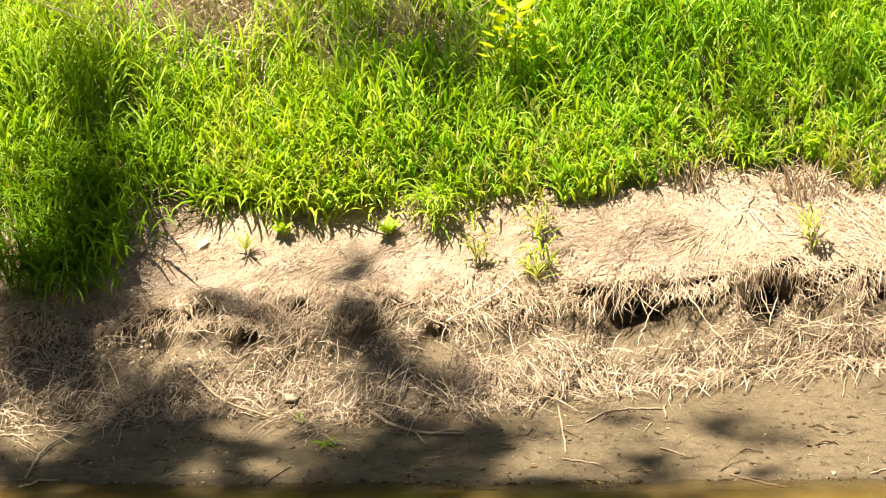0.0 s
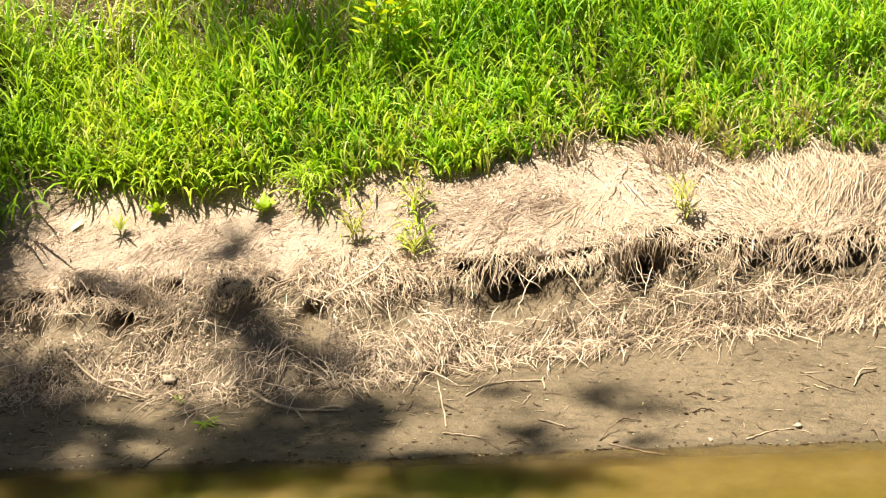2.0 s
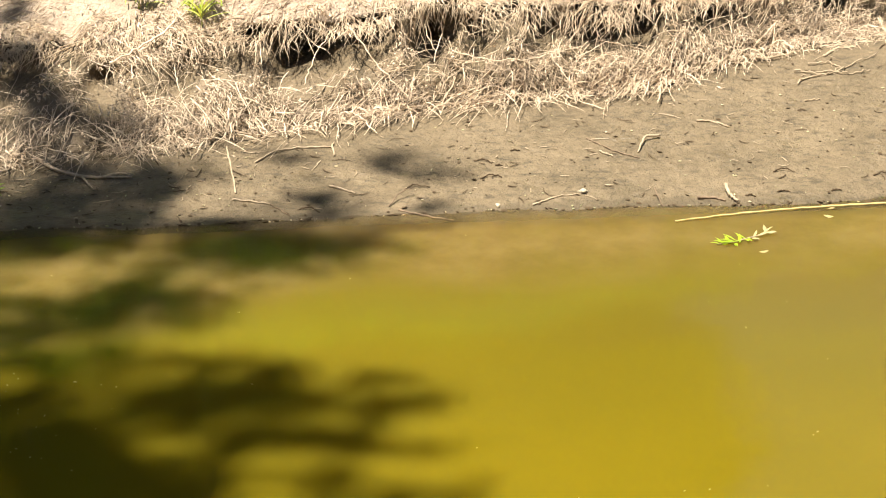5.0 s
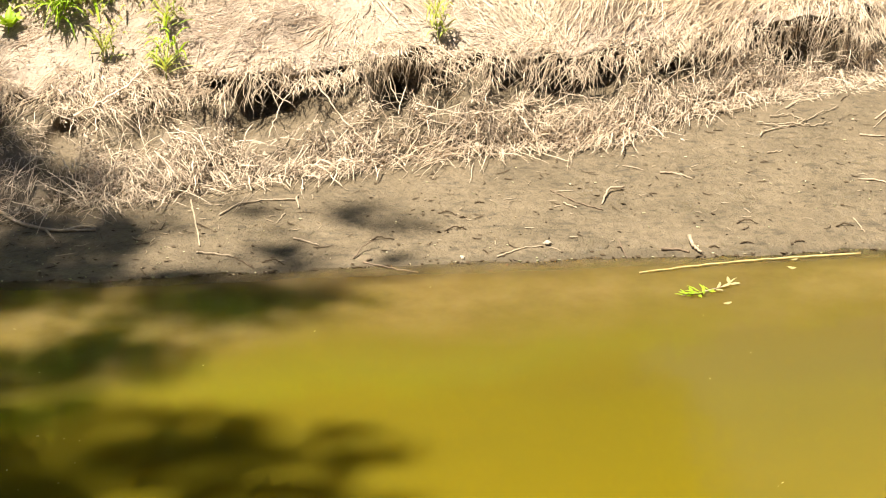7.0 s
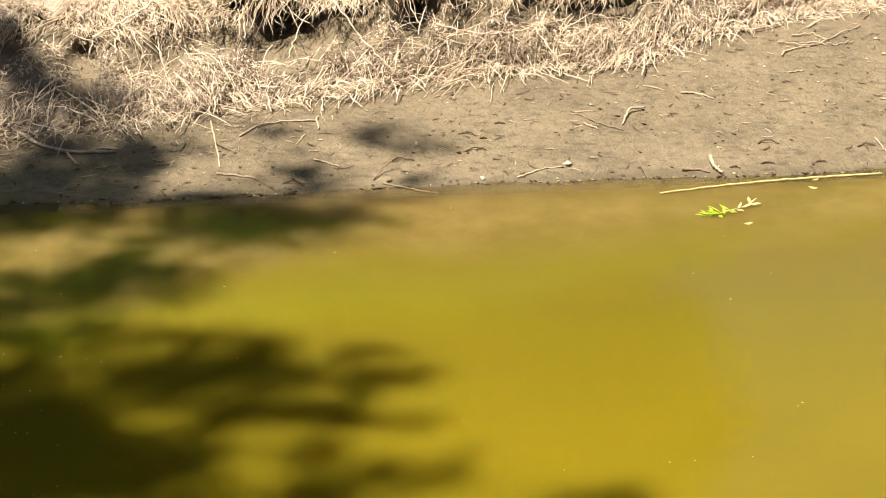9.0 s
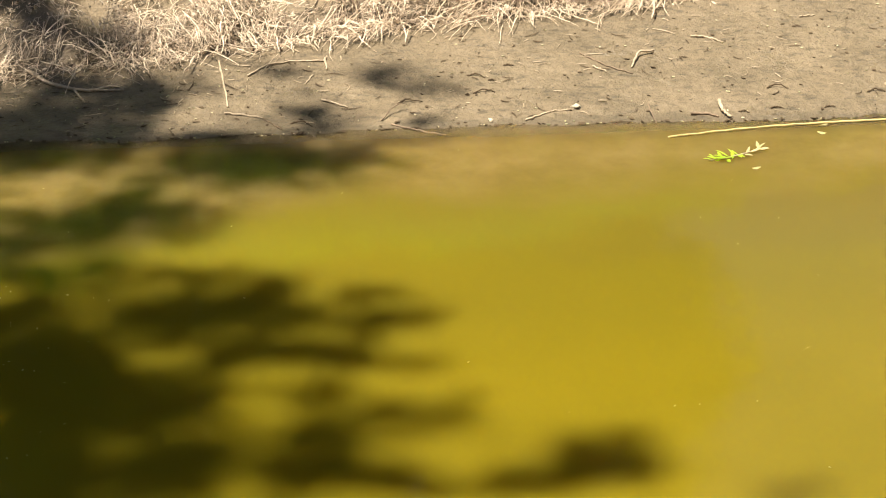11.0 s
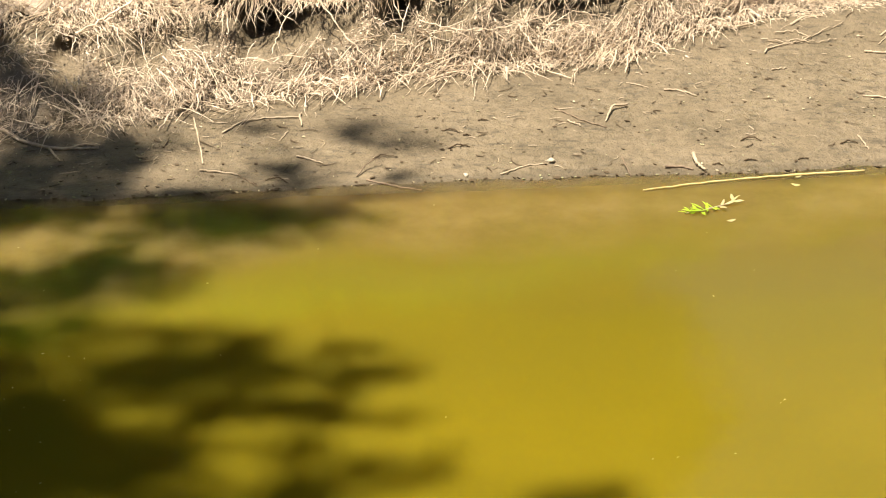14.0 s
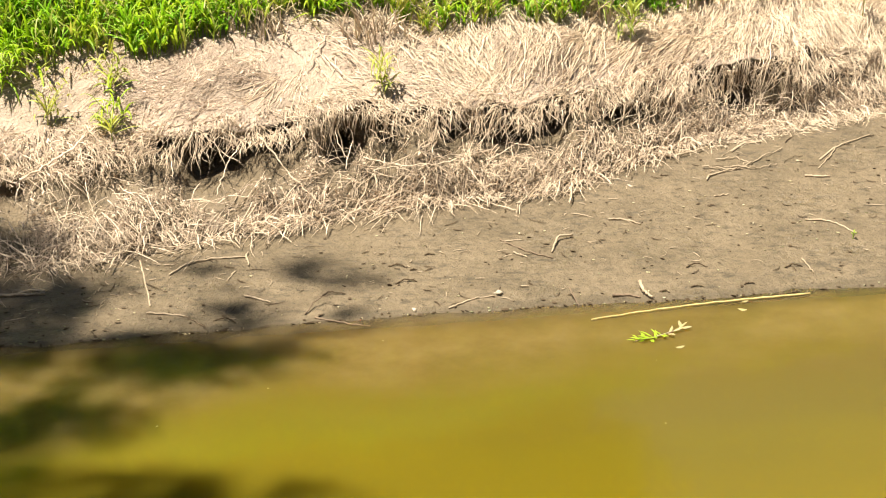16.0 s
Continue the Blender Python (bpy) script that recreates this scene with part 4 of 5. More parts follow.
for bx, by, hd, ln in ((1.48, 8.83, 1.2, 0.08), (1.50, 8.85, 0.2, 0.09), (1.53, 8.88, 0.7, 0.10), (1.47, 8.82, 5.2, 0.08), (1.55, 8.90, 1.6, 0.08), (1.55, 8.89, 5.9, 0.07)):
    part("leaf", leaf_vf((bx + 0.05, by - 0.03, 0.010), hd, 1.15, ln * 0.8, 0.02, 0.7), DEAD_LEAF, twig, "bleached pale leaf")
for bx, by, hd in ((1.53, 8.62, 0.3), (1.98, 9.10, 2.8), (1.97, 9.21, 0.5)):
    v, f = leaf_vf((bx, by, 0.004), hd, 1.45, 0.05, 0.035, 0.3)
    ob = mesh_object("floating_leaf", v - np.array([bx, by, 0]), f, DEAD_LEAF)
    ob.location = (bx, by, 0)
    tagged(ob, "small bleached dead leaf floating on the water", "leaf", "leaves on the water")
v, f = leaf_vf((-3.44, 10.74, float(ground_at(-3.44, 10.74)) + 0.03), 1.1, 1.1, 0.11, 0.045, 0.3)
ob = mesh_object("white_leaf", v - np.array([-3.44, 10.74, 0.73]), f, WHITE_LEAF)
ob.location = (-3.44, 10.74, 0.73)
tagged(ob, "curled white dead leaf lying on the matted bank", "leaf")


def plant(x, y, leaves, length, width, label, name="weed", lift=0.0, tilt=0.9, tall=0.05, material=SPROUT):
    z = float(ground_at(x, y)) + lift
    t = thing(name, label, "plant", (x, y, z), "weeds on the bank")
    part("stem", rod([(x, y, z - 0.02), (x + 0.01, y - 0.01, z + tall)], 0.004, 0.003, 5, 5), material, t)
    for k in range(leaves):
        a = k * 2.4 + rng.uniform(-0.3, 0.3)
        h = tall * (0.3 + 0.7 * k / leaves)
        part("leaf", leaf_vf((x + 0.005, y - 0.005, z + h), a, tilt * rng.uniform(0.6, 1.1), length * rng.uniform(0.7, 1.2), width * rng.uniform(0.8, 1.2), rng.uniform(0.4, 1.1)), material, t)
    return t


plant(-2.95, 10.87, 11, 0.10, 0.045, "bright green broad-leaved weed in matted grass", lift=0.02)
plant(-2.32, 10.93, 12, 0.11, 0.050, "bright green broad-leaved weed in matted grass", lift=0.02)
plant(-2.36, 9.33, 9, 0.085, 0.022, "small green weed on bare shaded mud", lift=0.0, tilt=1.5, tall=0.025, material=GRASS_SHADED)
plant(-2.56, 9.57, 4, 0.05, 0.015, "tiny green seedling on shaded mud")
plant(-3.13, 10.69, 12, 0.13, 0.014, "small yellow-green grass tuft in matted grass", "grass_tuft", 0.01, 0.7, 0.06, GRASS_YELLOW)
plant(-1.75, 10.75, 14, 0.17, 0.010, "thin pale grass tuft on the bank", "grass_tuft", 0.01, 0.6, 0.10, GRASS_YELLOW)
plant(-1.40, 10.90, 14, 0.12, 0.016, "thin sprig with narrow pale green leaves", "sprig", 0.0, 0.9, 0.16, GRASS_YELLOW)
plant(-1.38, 10.62, 12, 0.18, 0.014, "narrow-leaved sprig hanging over the bank", "sprig", 0.02, 1.1, 0.10, GRASS_YELLOW)
plant(0.16, 11.20, 10, 0.15, 0.014, "yellow-green sprig on the straw bank", "sprig", 0.02, 0.8, 0.12, GRASS_YELLOW)
plant(1.77, 11.86, 12, 0.14, 0.016, "yellow-green sprig among hanging reeds", "sprig", 0.05, 0.7, 0.22, GRASS_YELLOW)
plant(3.43, 12.52, 12, 0.18, 0.016, "yellow-green sprig among hanging reeds", "sprig", 0.05, 0.6, 0.22, GRASS_YELLOW)
plant(2.75, 10.0, 4, 0.03, 0.010, "tiny green seedling on mud")


def tussock(x, y, count, length, width, label, material, spread=0.16, over=0.7, lift=0.0, rise=0.07, tilt=0.8):
    """A clump whose leaves arch out and hang down the slope; the outer leaves are parts, the inner ones a mass."""
    bx, by = x + rng.normal(0, spread, count), y + np.abs(rng.normal(0, spread * 0.7, count))
    z = ground_at(bx, by) + rng.uniform(0, rise, count) + lift
    heading = np.where(rng.random(count) < over, -math.pi / 2 + rng.normal(0, 0.55, count), rng.uniform(0, 6.3, count))
    v, f = blades(np.stack([bx, by, z], -1), np.stack([heading, np.abs(rng.normal(tilt, 0.35, count))], -1), length * rng.uniform(0.6, 1.25, count), width * rng.uniform(0.7, 1.2, count), rng.uniform(1.0, 2.4, count), 6)
    t = thing("grass_tussock", label, "grass", (x, y, float(ground_at(x, y))), "tussocks along the edge")
    order = np.argsort(by)
    v, one = v.reshape(count, 18, 3), f.reshape(count, -1, 4)[0]
    for k in order[:26]:
        part("leaf", (v[k], one), material, t)
    rest = v[order[26:]]
    tagged(part("leaf_mass", (rest.reshape(-1, 3), (one[None] + np.arange(len(rest))[:, None, None] * 18).reshape(-1, 4)), material, t), kind="stuff")
    return t


for tx, ty, tn, tl, mt in ((-2.95, 11.05, 130, 0.30, GRASS), (-2.55, 11.15, 110, 0.28, GRASS), (-3.25, 11.05, 100, 0.30, GRASS), (-2.02, 11.18, 80, 0.28, GRASS), (-1.82, 11.32, 60, 0.26, GRASS), (-2.08, 11.06, 36, 0.18, GRASS_YELLOW),
                           (-1.45, 11.52, 70, 0.24, GRASS), (-0.85, 11.62, 70, 0.26, GRASS), (-0.35, 11.72, 80, 0.26, GRASS), (0.30, 11.86, 80, 0.26, GRASS), (0.75, 11.98, 80, 0.26, GRASS), (1.3, 12.2, 80, 0.26, GRASS)):
    tussock(tx, ty, tn, tl, 0.018, "bright green grass tussock drooping over matted dead grass", mt, 0.16, 0.5)
for tx, ty, tn, tl, mt in ((-1.41, 10.98, 40, 0.14, GRASS_YELLOW), (-1.38, 10.74, 40, 0.15, GRASS), (-1.73, 10.78, 30, 0.11, GRASS_YELLOW), (-2.02, 11.02, 60, 0.24, GRASS), (0.2, 11.12, 36, 0.15, GRASS_YELLOW), (1.76, 11.95, 40, 0.18, GRASS_YELLOW)):
    tussock(tx, ty, tn, tl, 0.012, "wispy yellow-green grass clump drooping down the bank", mt, 0.04, 0.85, 0.0, 0.22, 1.0)
# the clumps under the tree's shadow take the leaf green darkened for shade
for tx, ty, tn in ((-4.25, 10.12, 170), (-4.1, 10.25, 140), (-4.2, 10.42, 240), (-4.1, 10.58, 190), (-4.45, 10.78, 200), (-4.1, 10.88, 190), (-4.3, 11.15, 200), (-4.0, 11.2, 160)):
    tussock(tx, ty, tn, 0.36, 0.016, "dense grass tussock in darkened green for shade, hanging down the bank", GRASS_SHADED, 0.17, 0.75, 0.05, 0.14, 0.6)


def straw_tuft(x, y, count, height, label):
    bx, by = x + rng.normal(0, 0.09, count), y + rng.normal(0, 0.05, count)
    z = ground_at(bx, by)
    lean = rng.normal(0, 0.35, (count, 2)) + np.array([-0.1, -0.2])
    h = height * rng.uniform(0.5, 1.2, count)
    u = np.linspace(0, 1, 4)[None]
    p = np.stack([bx[:, None] + lean[:, :1] * h[:, None] * u**1.5, by[:, None] + lean[:, 1:] * h[:, None] * u**1.5, z[:, None] + h[:, None] * (u - 0.25 * u**2)], -1)
    v, f = tubes(p, np.broadcast_to(np.array([0.0055, 0.005, 0.004, 0.002]), (count, 4)))
    t = thing("straw_tuft", label, "dead grass", (x, y, float(ground_at(x, y))), "straw tufts along the edge")
    v, one = v.reshape(count, 12, 3), f.reshape(count, -1, 4)[0]
    for k in range(16):
        part("stalk", (v[k], one), STRAW, t)
    tagged(part("straw_mass", (v[16:].reshape(-1, 3), (one[None] + np.arange(count - 16)[:, None, None] * 12).reshape(-1, 4)), STRAW, t), kind="stuff")
    return t


for tx, ty, tn, th in ((0.12, 11.55, 60, 0.24), (0.45, 11.80, 50, 0.22), (0.95, 11.9, 60, 0.24), (1.6, 12.15, 70, 0.28), (2.3, 12.45, 70, 0.30), (-0.55, 11.55, 40, 0.2), (2.9, 12.65, 70, 0.3), (-4.62, 10.55, 60, 0.3)):
    straw_tuft(tx, ty, tn, th, "tuft of upright pale straw at the grass edge")

for tx, ty, tn, th in ((-4.55, 12.35, 130, 0.7), (-4.25, 12.3, 150, 0.8), (-3.95, 12.4, 150, 0.8), (-3.65, 12.4, 130, 0.7), (-3.3, 12.45, 110, 0.6), (-4.1, 12.75, 150, 0.8), (-3.6, 12.8, 150, 0.8)):
    straw_tuft(tx, ty, tn, th, "tall tuft of dead stalks in a heap of dead branches")
for tx, ty, tn, th in ((-2.75, 12.35, 30, 0.7), (-2.35, 12.4, 28, 0.75), (-2.05, 12.35, 26, 0.65), (-2.5, 12.75, 28, 0.8)):
    straw_tuft(tx, ty, tn, th, "upright dead stalks standing in shaded slope grass")

# dead branches and stalks lying high on the slope
for pts, rr in (([(-4.45, 12.40, 0.05), (-4.2, 12.30, 0.22), (-3.95, 12.55, 0.40)], 0.016), ([(-4.15, 12.20, 0.05), (-4.05, 12.40, 0.30), (-4.1, 12.55, 0.75)], 0.017),
                ([(-3.9, 12.60, 0.40), (-3.6, 12.45, 0.28), (-3.2, 12.40, 0.18), (-2.9, 12.8, 0.22)], 0.015), ([(-3.7, 12.55, 0.45), (-3.3, 12.50, 0.40), (-3.0, 12.60, 0.30)], 0.013),
                ([(-3.5, 12.20, 0.03), (-3.45, 12.45, 0.28), (-3.52, 12.65, 0.5)], 0.009), ([(-2.70, 12.4, 0.30), (-2.45, 12.35, 0.20), (-2.30, 12.4, 0.24)], 0.009), ([(-5.4, 12.35, 0.05), (-5.3, 12.55, 0.35), (-5.1, 12.75, 0.5)], 0.009)):
    v, f = rod([(a, b, float(ground_at(a, b)) + c * 1.3) for a, b, c in pts], rr, rr * 0.5, 16, 6, 0.008)
    at = np.array([pts[0][0], pts[0][1], float(ground_at(pts[0][0], pts[0][1]))])
    ob = mesh_object("dead_branch", v - at, f, STRAW)
    ob.location = at
    tagged(ob, "bleached arching dead branch among slope grass", "branch", "dead branches on the slope")
for _ in range(16):
    px, py = rng.uniform(-4.7, -3.1), rng.uniform(12.25, 12.75)
    a, ln, top = rng.uniform(0, 6.28), rng.uniform(0.3, 0.7), rng.uniform(0.35, 0.85)
    pz = float(ground_at(px, py))
    v, f = rod([(px, py, pz + 0.02), (px + 0.45 * ln * math.cos(a), py + 0.2 * ln * math.sin(a), pz + top), (px + ln * math.cos(a), py + 0.4 * ln * math.sin(a), pz + top * rng.uniform(0.6, 1.0))], rng.uniform(0.008, 0.013), 0.004, 14, 6, 0.010)
    ob = mesh_object("dead_branch", v - np.array([px, py, pz]), f, STRAW)
    ob.location = (px, py, pz)
    tagged(ob, "bleached arching dead branch among slope grass", "branch", "dead branches on the slope")
lying(420, -4.75, -3.2, 1.0, 2.1, 0.6, 0.005, 0.45, STRAW, "dead_stalks", "heap of tan dead stalks high on the slope")

sx, sy = -1.70, 12.02
sz = float(ground_at(sx, sy))
sapling = thing("sapling", "small sapling with broad yellow-green leaves in the grass", "sapling", (sx, sy, sz))
part("stem", rod([(sx, sy, sz), (sx + 0.03, sy - 0.02, sz + 0.3), (sx + 0.05, sy - 0.05, sz + 0.72)], 0.007, 0.003, 8, 5), BARK, sapling)
for k in range(34):
    a, out = k * 2.4, rng.uniform(0.02, 0.17)
    part("leaf", leaf_vf((sx + 0.04 + out * math.cos(a), sy - 0.05 + 0.6 * out * math.sin(a), sz + 0.42 + 0.011 * k - 0.4 * out), a, 1.0, rng.uniform(0.09, 0.14), rng.uniform(0.06, 0.09), 0.8), SAPLING_LEAF, sapling)


# ---------------- trees: out of view, for shade and reflections ----------------
rng = np.random.default_rng(11)


def leaf_cloud(centres, radii, counts, size):
    """Many small folded leaves in clumps."""
    c = np.repeat(np.asarray(centres, float), counts, axis=0)
    r = np.repeat(np.asarray(radii, float), counts)
    n = len(c)
    d = unit(rng.normal(0, 1, (n, 3))) * (rng.random((n, 1)) ** 0.45)
    p = c + d * r[:, None]
    a = unit(rng.normal(0, 1, (n, 3)))
    b = unit(np.cross(a, unit(rng.normal(0, 1, (n, 3)))))
    s = size * rng.uniform(0.6, 1.3, (n, 1))
    v = np.stack([p - a * s, p + b * s * 0.45 - a * s * 0.1, p + a * s, p - b * s * 0.45 - a * s * 0.1], 1).reshape(-1, 3)
    return v, np.arange(n * 4).reshape(-1, 4)


def tree(base, height, spread, clumps, leaves, size, label, low=0.3):
    t = thing("tree", label, "tree", base, "trees round the creek")
    bx, by, bz = base
    top = (bx + rng.uniform(-0.5, 0.5), by + rng.uniform(-0.5, 0.5), bz + height * 0.9)
    part("trunk", rod([(bx, by, bz - 0.3), (bx + 0.2, by, bz + height * 0.4), top], height * 0.022, height * 0.004, 16, 10, 0.03), BARK, t)
    u = rng.uniform(low, 1.0, clumps)
    ang = rng.uniform(0, 6.28, clumps)
    wide = spread * np.sin(math.pi * np.clip((u - low) / (1 - low) * 0.85 + 0.12, 0, 1)) * rng.uniform(0.4, 1.0, clumps)
    cen = np.stack([bx + np.cos(ang) * wide, by + np.sin(ang) * wide, bz + height * u], -1)
    for k in range(0, clumps, max(1, clumps // 9)):
        part("limb", rod([(bx + 0.1, by, bz + height * u[k] * 0.7), cen[k] * 0.5 + np.array([bx, by, bz + height * u[k] * 0.8]) * 0.5, cen[k]], height * 0.007, height * 0.002, 8, 6, 0.03), BARK, t)
    part("crown", leaf_cloud(cen, rng.uniform(0.5, 1.0, clumps) * spread * 0.42, [leaves] * clumps, size), TREE_LEAF, t, smooth=False)
    return t


def at_ground(px, py):
    return (px, py, float(ground_at(px, py)))


for px, py, ph, pw in ((-17, 21, 15, 4.5), (-11.5, 23, 17, 4.5), (-6.5, 22, 16, 4.2), (-2.0, 23.5, 17, 4.2), (2.0, 22.5, 15, 2.3), (-4.5, 20.5, 12, 3.4), (-8.5, 20.5, 12, 3.4), (-4.2, 25.5, 17, 4.0), (-9, 26, 18, 4.5), (2.1, 26, 17, 2.5), (0.6, 21.5, 14, 3.0)):
    tree(at_ground(px, py), ph, pw, 46, 90, 0.24, "tall leafy green tree beyond the slope", 0.12)
# added out of view round the near bank, to block part of the sky's fill
for px, py, ph, pw in ((-9.5, -7.0, 12, 3.6), (-4.5, -9.0, 13, 3.8), (0.8, -8.0, 12, 3.6), (6.0, -9.0, 13, 3.8), (11.0, -6.5, 12, 3.6), (15.0, 4.0, 11, 3.4), (-15.0, 3.0, 12, 3.6)):
    tree(at_ground(px, py), ph, pw, 46, 90, 0.24, "unseen leafy tree added on the near bank to block skylight", 0.10)
for px, py, ph, pw in ((9.5, 23, 4.2, 2.4), (13, 24, 5.0, 3.0), (18, 24, 6, 3.2)):
    tree(at_ground(px, py), ph, pw, 30, 80, 0.22, "low leafy green tree beyond the slope", 0.05)

# the shade tree that leans out over the creek; its sprays are told by the ground that they shade:
# x, y, half width, half depth, leafiness
BANK_SPRAYS = [(-2.46, 10.68, 0.11, 0.25, 1.4), (-2.34, 10.31, 0.12, 0.25, 1.4), (-2.21, 9.93, 0.16, 0.22, 1.7), (-1.92, 9.91, 0.23, 0.13, 1.5), (-1.72, 9.93, 0.11, 0.14, 1.0), (-1.99, 9.55, 0.30, 0.25, 1.4), (-1.95, 9.18, 0.32, 0.19, 1.7), (-1.61, 9.50, 0.18, 0.20, 1.1), (-2.42, 9.45, 0.21, 0.15, 0.8), (-2.18, 9.03, 0.20, 0.11, 1.1), (-0.30, 9.73, 0.18, 0.23, 0.8), (-0.04, 9.61, 0.18, 0.21, 0.4), (-0.87, 9.76, 0.14, 0.20, 0.5), (-0.61, 9.34, 0.21, 0.19, 0.7), (-0.05, 9.24, 0.15, 0.10, 0.6), (-2.32, 10.16, 0.14, 0.17, 1.0)]
SHORE_SPRAYS = [(-2.05, 8.94, 0.23, 0.11, 1.9), (-1.63, 8.78, 0.19, 0.23, 0.9), (-0.99, 8.67, 0.23, 0.35, 2.2), (-0.67, 8.67, 0.21, 0.21, 1.2), (-0.40, 8.82, 0.17, 0.12, 0.7), (-1.09, 8.99, 0.37, 0.10, 1.3), (-0.55, 9.14, 0.14, 0.12, 1.2), (-0.24, 8.98, 0.28, 0.08, 0.6), (-1.94, 9.29, 0.20, 0.23, 1.4), (-1.52, 9.32, 0.13, 0.21, 1.3), (-1.67, 9.04, 0.34, 0.08, 1.2), (-1.87, 7.96, 0.15, 0.13, 0.9), (-1.50, 7.99, 0.18, 0.20, 1.0), (-1.17, 7.99, 0.15, 0.18, 0.7), (-1.80, 7.68, 0.17, 0.12, 1.0), (-1.50, 7.39, 0.19, 0.12, 0.6), (-2.14, 7.86, 0.15, 0.37, 1.7), (-2.31, 8.60, 0.19, 0.42, 1.6)]
LEFT_SPRAYS = [(-4.01, 9.79, 0.32, 0.19, 1.5), (-4.14, 9.79, 0.26, 0.14, 1.4), (-3.69, 8.89, 0.36, 0.27, 1.3), (-4.08, 10.13, 0.36, 0.12, 4.2), (-3.78, 10.13, 0.20, 0.13, 1.9), (-4.30, 10.26, 0.20, 0.09, 0.7), (-3.98, 9.90, 0.20, 0.15, 3.5), (-3.37, 9.73, 0.16, 0.08, 2.7), (-3.47, 9.25, 0.21, 0.38, 3.8), (-3.82, 9.51, 0.16, 0.11, 1.4), (-3.28, 8.88, 0.21, 0.28, 3.8), (-3.16, 9.53, 0.16, 0.22, 1.6), (-2.78, 9.00, 0.13, 0.30, 0.9), (-2.66, 8.79, 0.17, 0.14, 1.6), (-4.20, 9.58, 0.16, 0.10, 1.1), (-2.27, 8.77, 0.20, 0.10, 1.4), (-2.06, 8.88, 0.20, 0.16, 1.3), (-4.23, 9.97, 0.19, 0.12, 1.9), (-3.42, 8.99, 0.24, 0.34, 2.6)]
SLOPE_SPRAYS = [(-4.18, 11.39, 0.17, 0.37, 1.2), (-3.92, 10.75, 0.23, 0.39, 1.4), (-3.92, 10.41, 0.28, 0.23, 1.2), (-2.39, 12.27, 0.29, 0.33, 1.7), (-2.03, 12.08, 0.25, 0.25, 1.2), (-2.01, 12.45, 0.22, 0.31, 1.0), (-1.56, 11.85, 0.17, 0.13, 0.6), (-2.60, 11.99, 0.15, 0.23, 0.8), (-2.61, 12.45, 0.24, 0.16, 1.2), (-4.67, 12.15, 0.22, 0.26, 0.4), (-0.06, 12.01, 0.23, 0.37, 0.3), (0.46, 12.30, 0.23, 0.37, 0.3)]
DEEP_SPRAYS = [(-2.19, 6.94, 0.42, 0.28, 2.6), (-2.47, 7.57, 0.28, 0.21, 2.1), (-1.74, 7.00, 0.23, 0.21, 1.6), (-1.23, 7.03, 0.19, 0.16, 1.0), (-1.04, 6.96, 0.16, 0.20, 1.0), (-1.48, 6.48, 0.37, 0.27, 1.9), (-2.61, 8.07, 0.27, 0.17, 1.2), (-1.61, 7.84, 0.23, 0.16, 1.0), (-1.50, 7.90, 0.22, 0.18, 1.4), (-1.82, 7.72, 0.17, 0.15, 1.2), (-1.18, 7.79, 0.15, 0.14, 0.8), (-0.74, 7.27, 0.14, 0.21, 1.3), (-0.86, 7.06, 0.21, 0.20, 1.3), (-1.13, 7.05, 0.12, 0.11, 1.0), (-1.70, 7.10, 0.16, 0.16, 1.3), (-0.23, 7.23, 0.09, 0.07, 1.1), (-0.07, 6.99, 0.16, 0.09, 1.4), (-0.25, 6.92, 0.14, 0.09, 1.3), (-0.77, 6.66, 0.20, 0.20, 1.7)]
EDGE_SPRAYS = [(-1.97, 8.72, 0.23, 0.22, 1.0), (-1.21, 8.70, 0.25, 0.22, 1.0), (-2.94, 8.59, 0.34, 0.19, 0.9), (-1.63, 8.53, 0.17, 0.11, 0.6), (-0.84, 8.66, 0.30, 0.36, 0.9), (-1.45, 8.17, 0.26, 0.26, 1.0), (-0.43, 8.63, 0.19, 0.22, 0.6), (-1.52, 9.46, 0.32, 0.34, 0.8), (-3.47, 9.74, 0.19, 0.17, 1.1), (-3.20, 9.07, 0.21, 0.40, 1.1), (-2.12, 9.04, 0.23, 0.26, 0.6), (-1.90, 8.70, 0.25, 0.29, 0.9), (-1.63, 9.01, 0.23, 0.20, 0.9)]
MURK_SPRAYS = [(-1.78, 7.39, 0.44, 0.31, 0.5), (-1.28, 6.87, 0.64, 0.33, 0.4), (-1.65, 6.43, 0.43, 0.27, 0.6), (-1.06, 6.14, 0.41, 0.27, 0.5), (-0.53, 6.99, 0.53, 0.18, 0.5), (-1.34, 8.03, 0.28, 0.29, 0.3), (-1.10, 7.37, 0.33, 0.19, 0.4), (-1.35, 7.49, 0.29, 0.23, 0.2), (-0.67, 7.04, 0.28, 0.15, 0.4), (-3.03, 9.23, 0.12, 0.37, 1.4), (-2.92, 8.47, 0.34, 0.22, 1.9), (-3.58, 8.36, 0.26, 0.18, 1.9), (-0.48, 6.66, 0.20, 0.12, 1.4), (-0.06, 6.60, 0.11, 0.09, 1.1), (-0.33, 6.60, 0.13, 0.09, 1.1)]
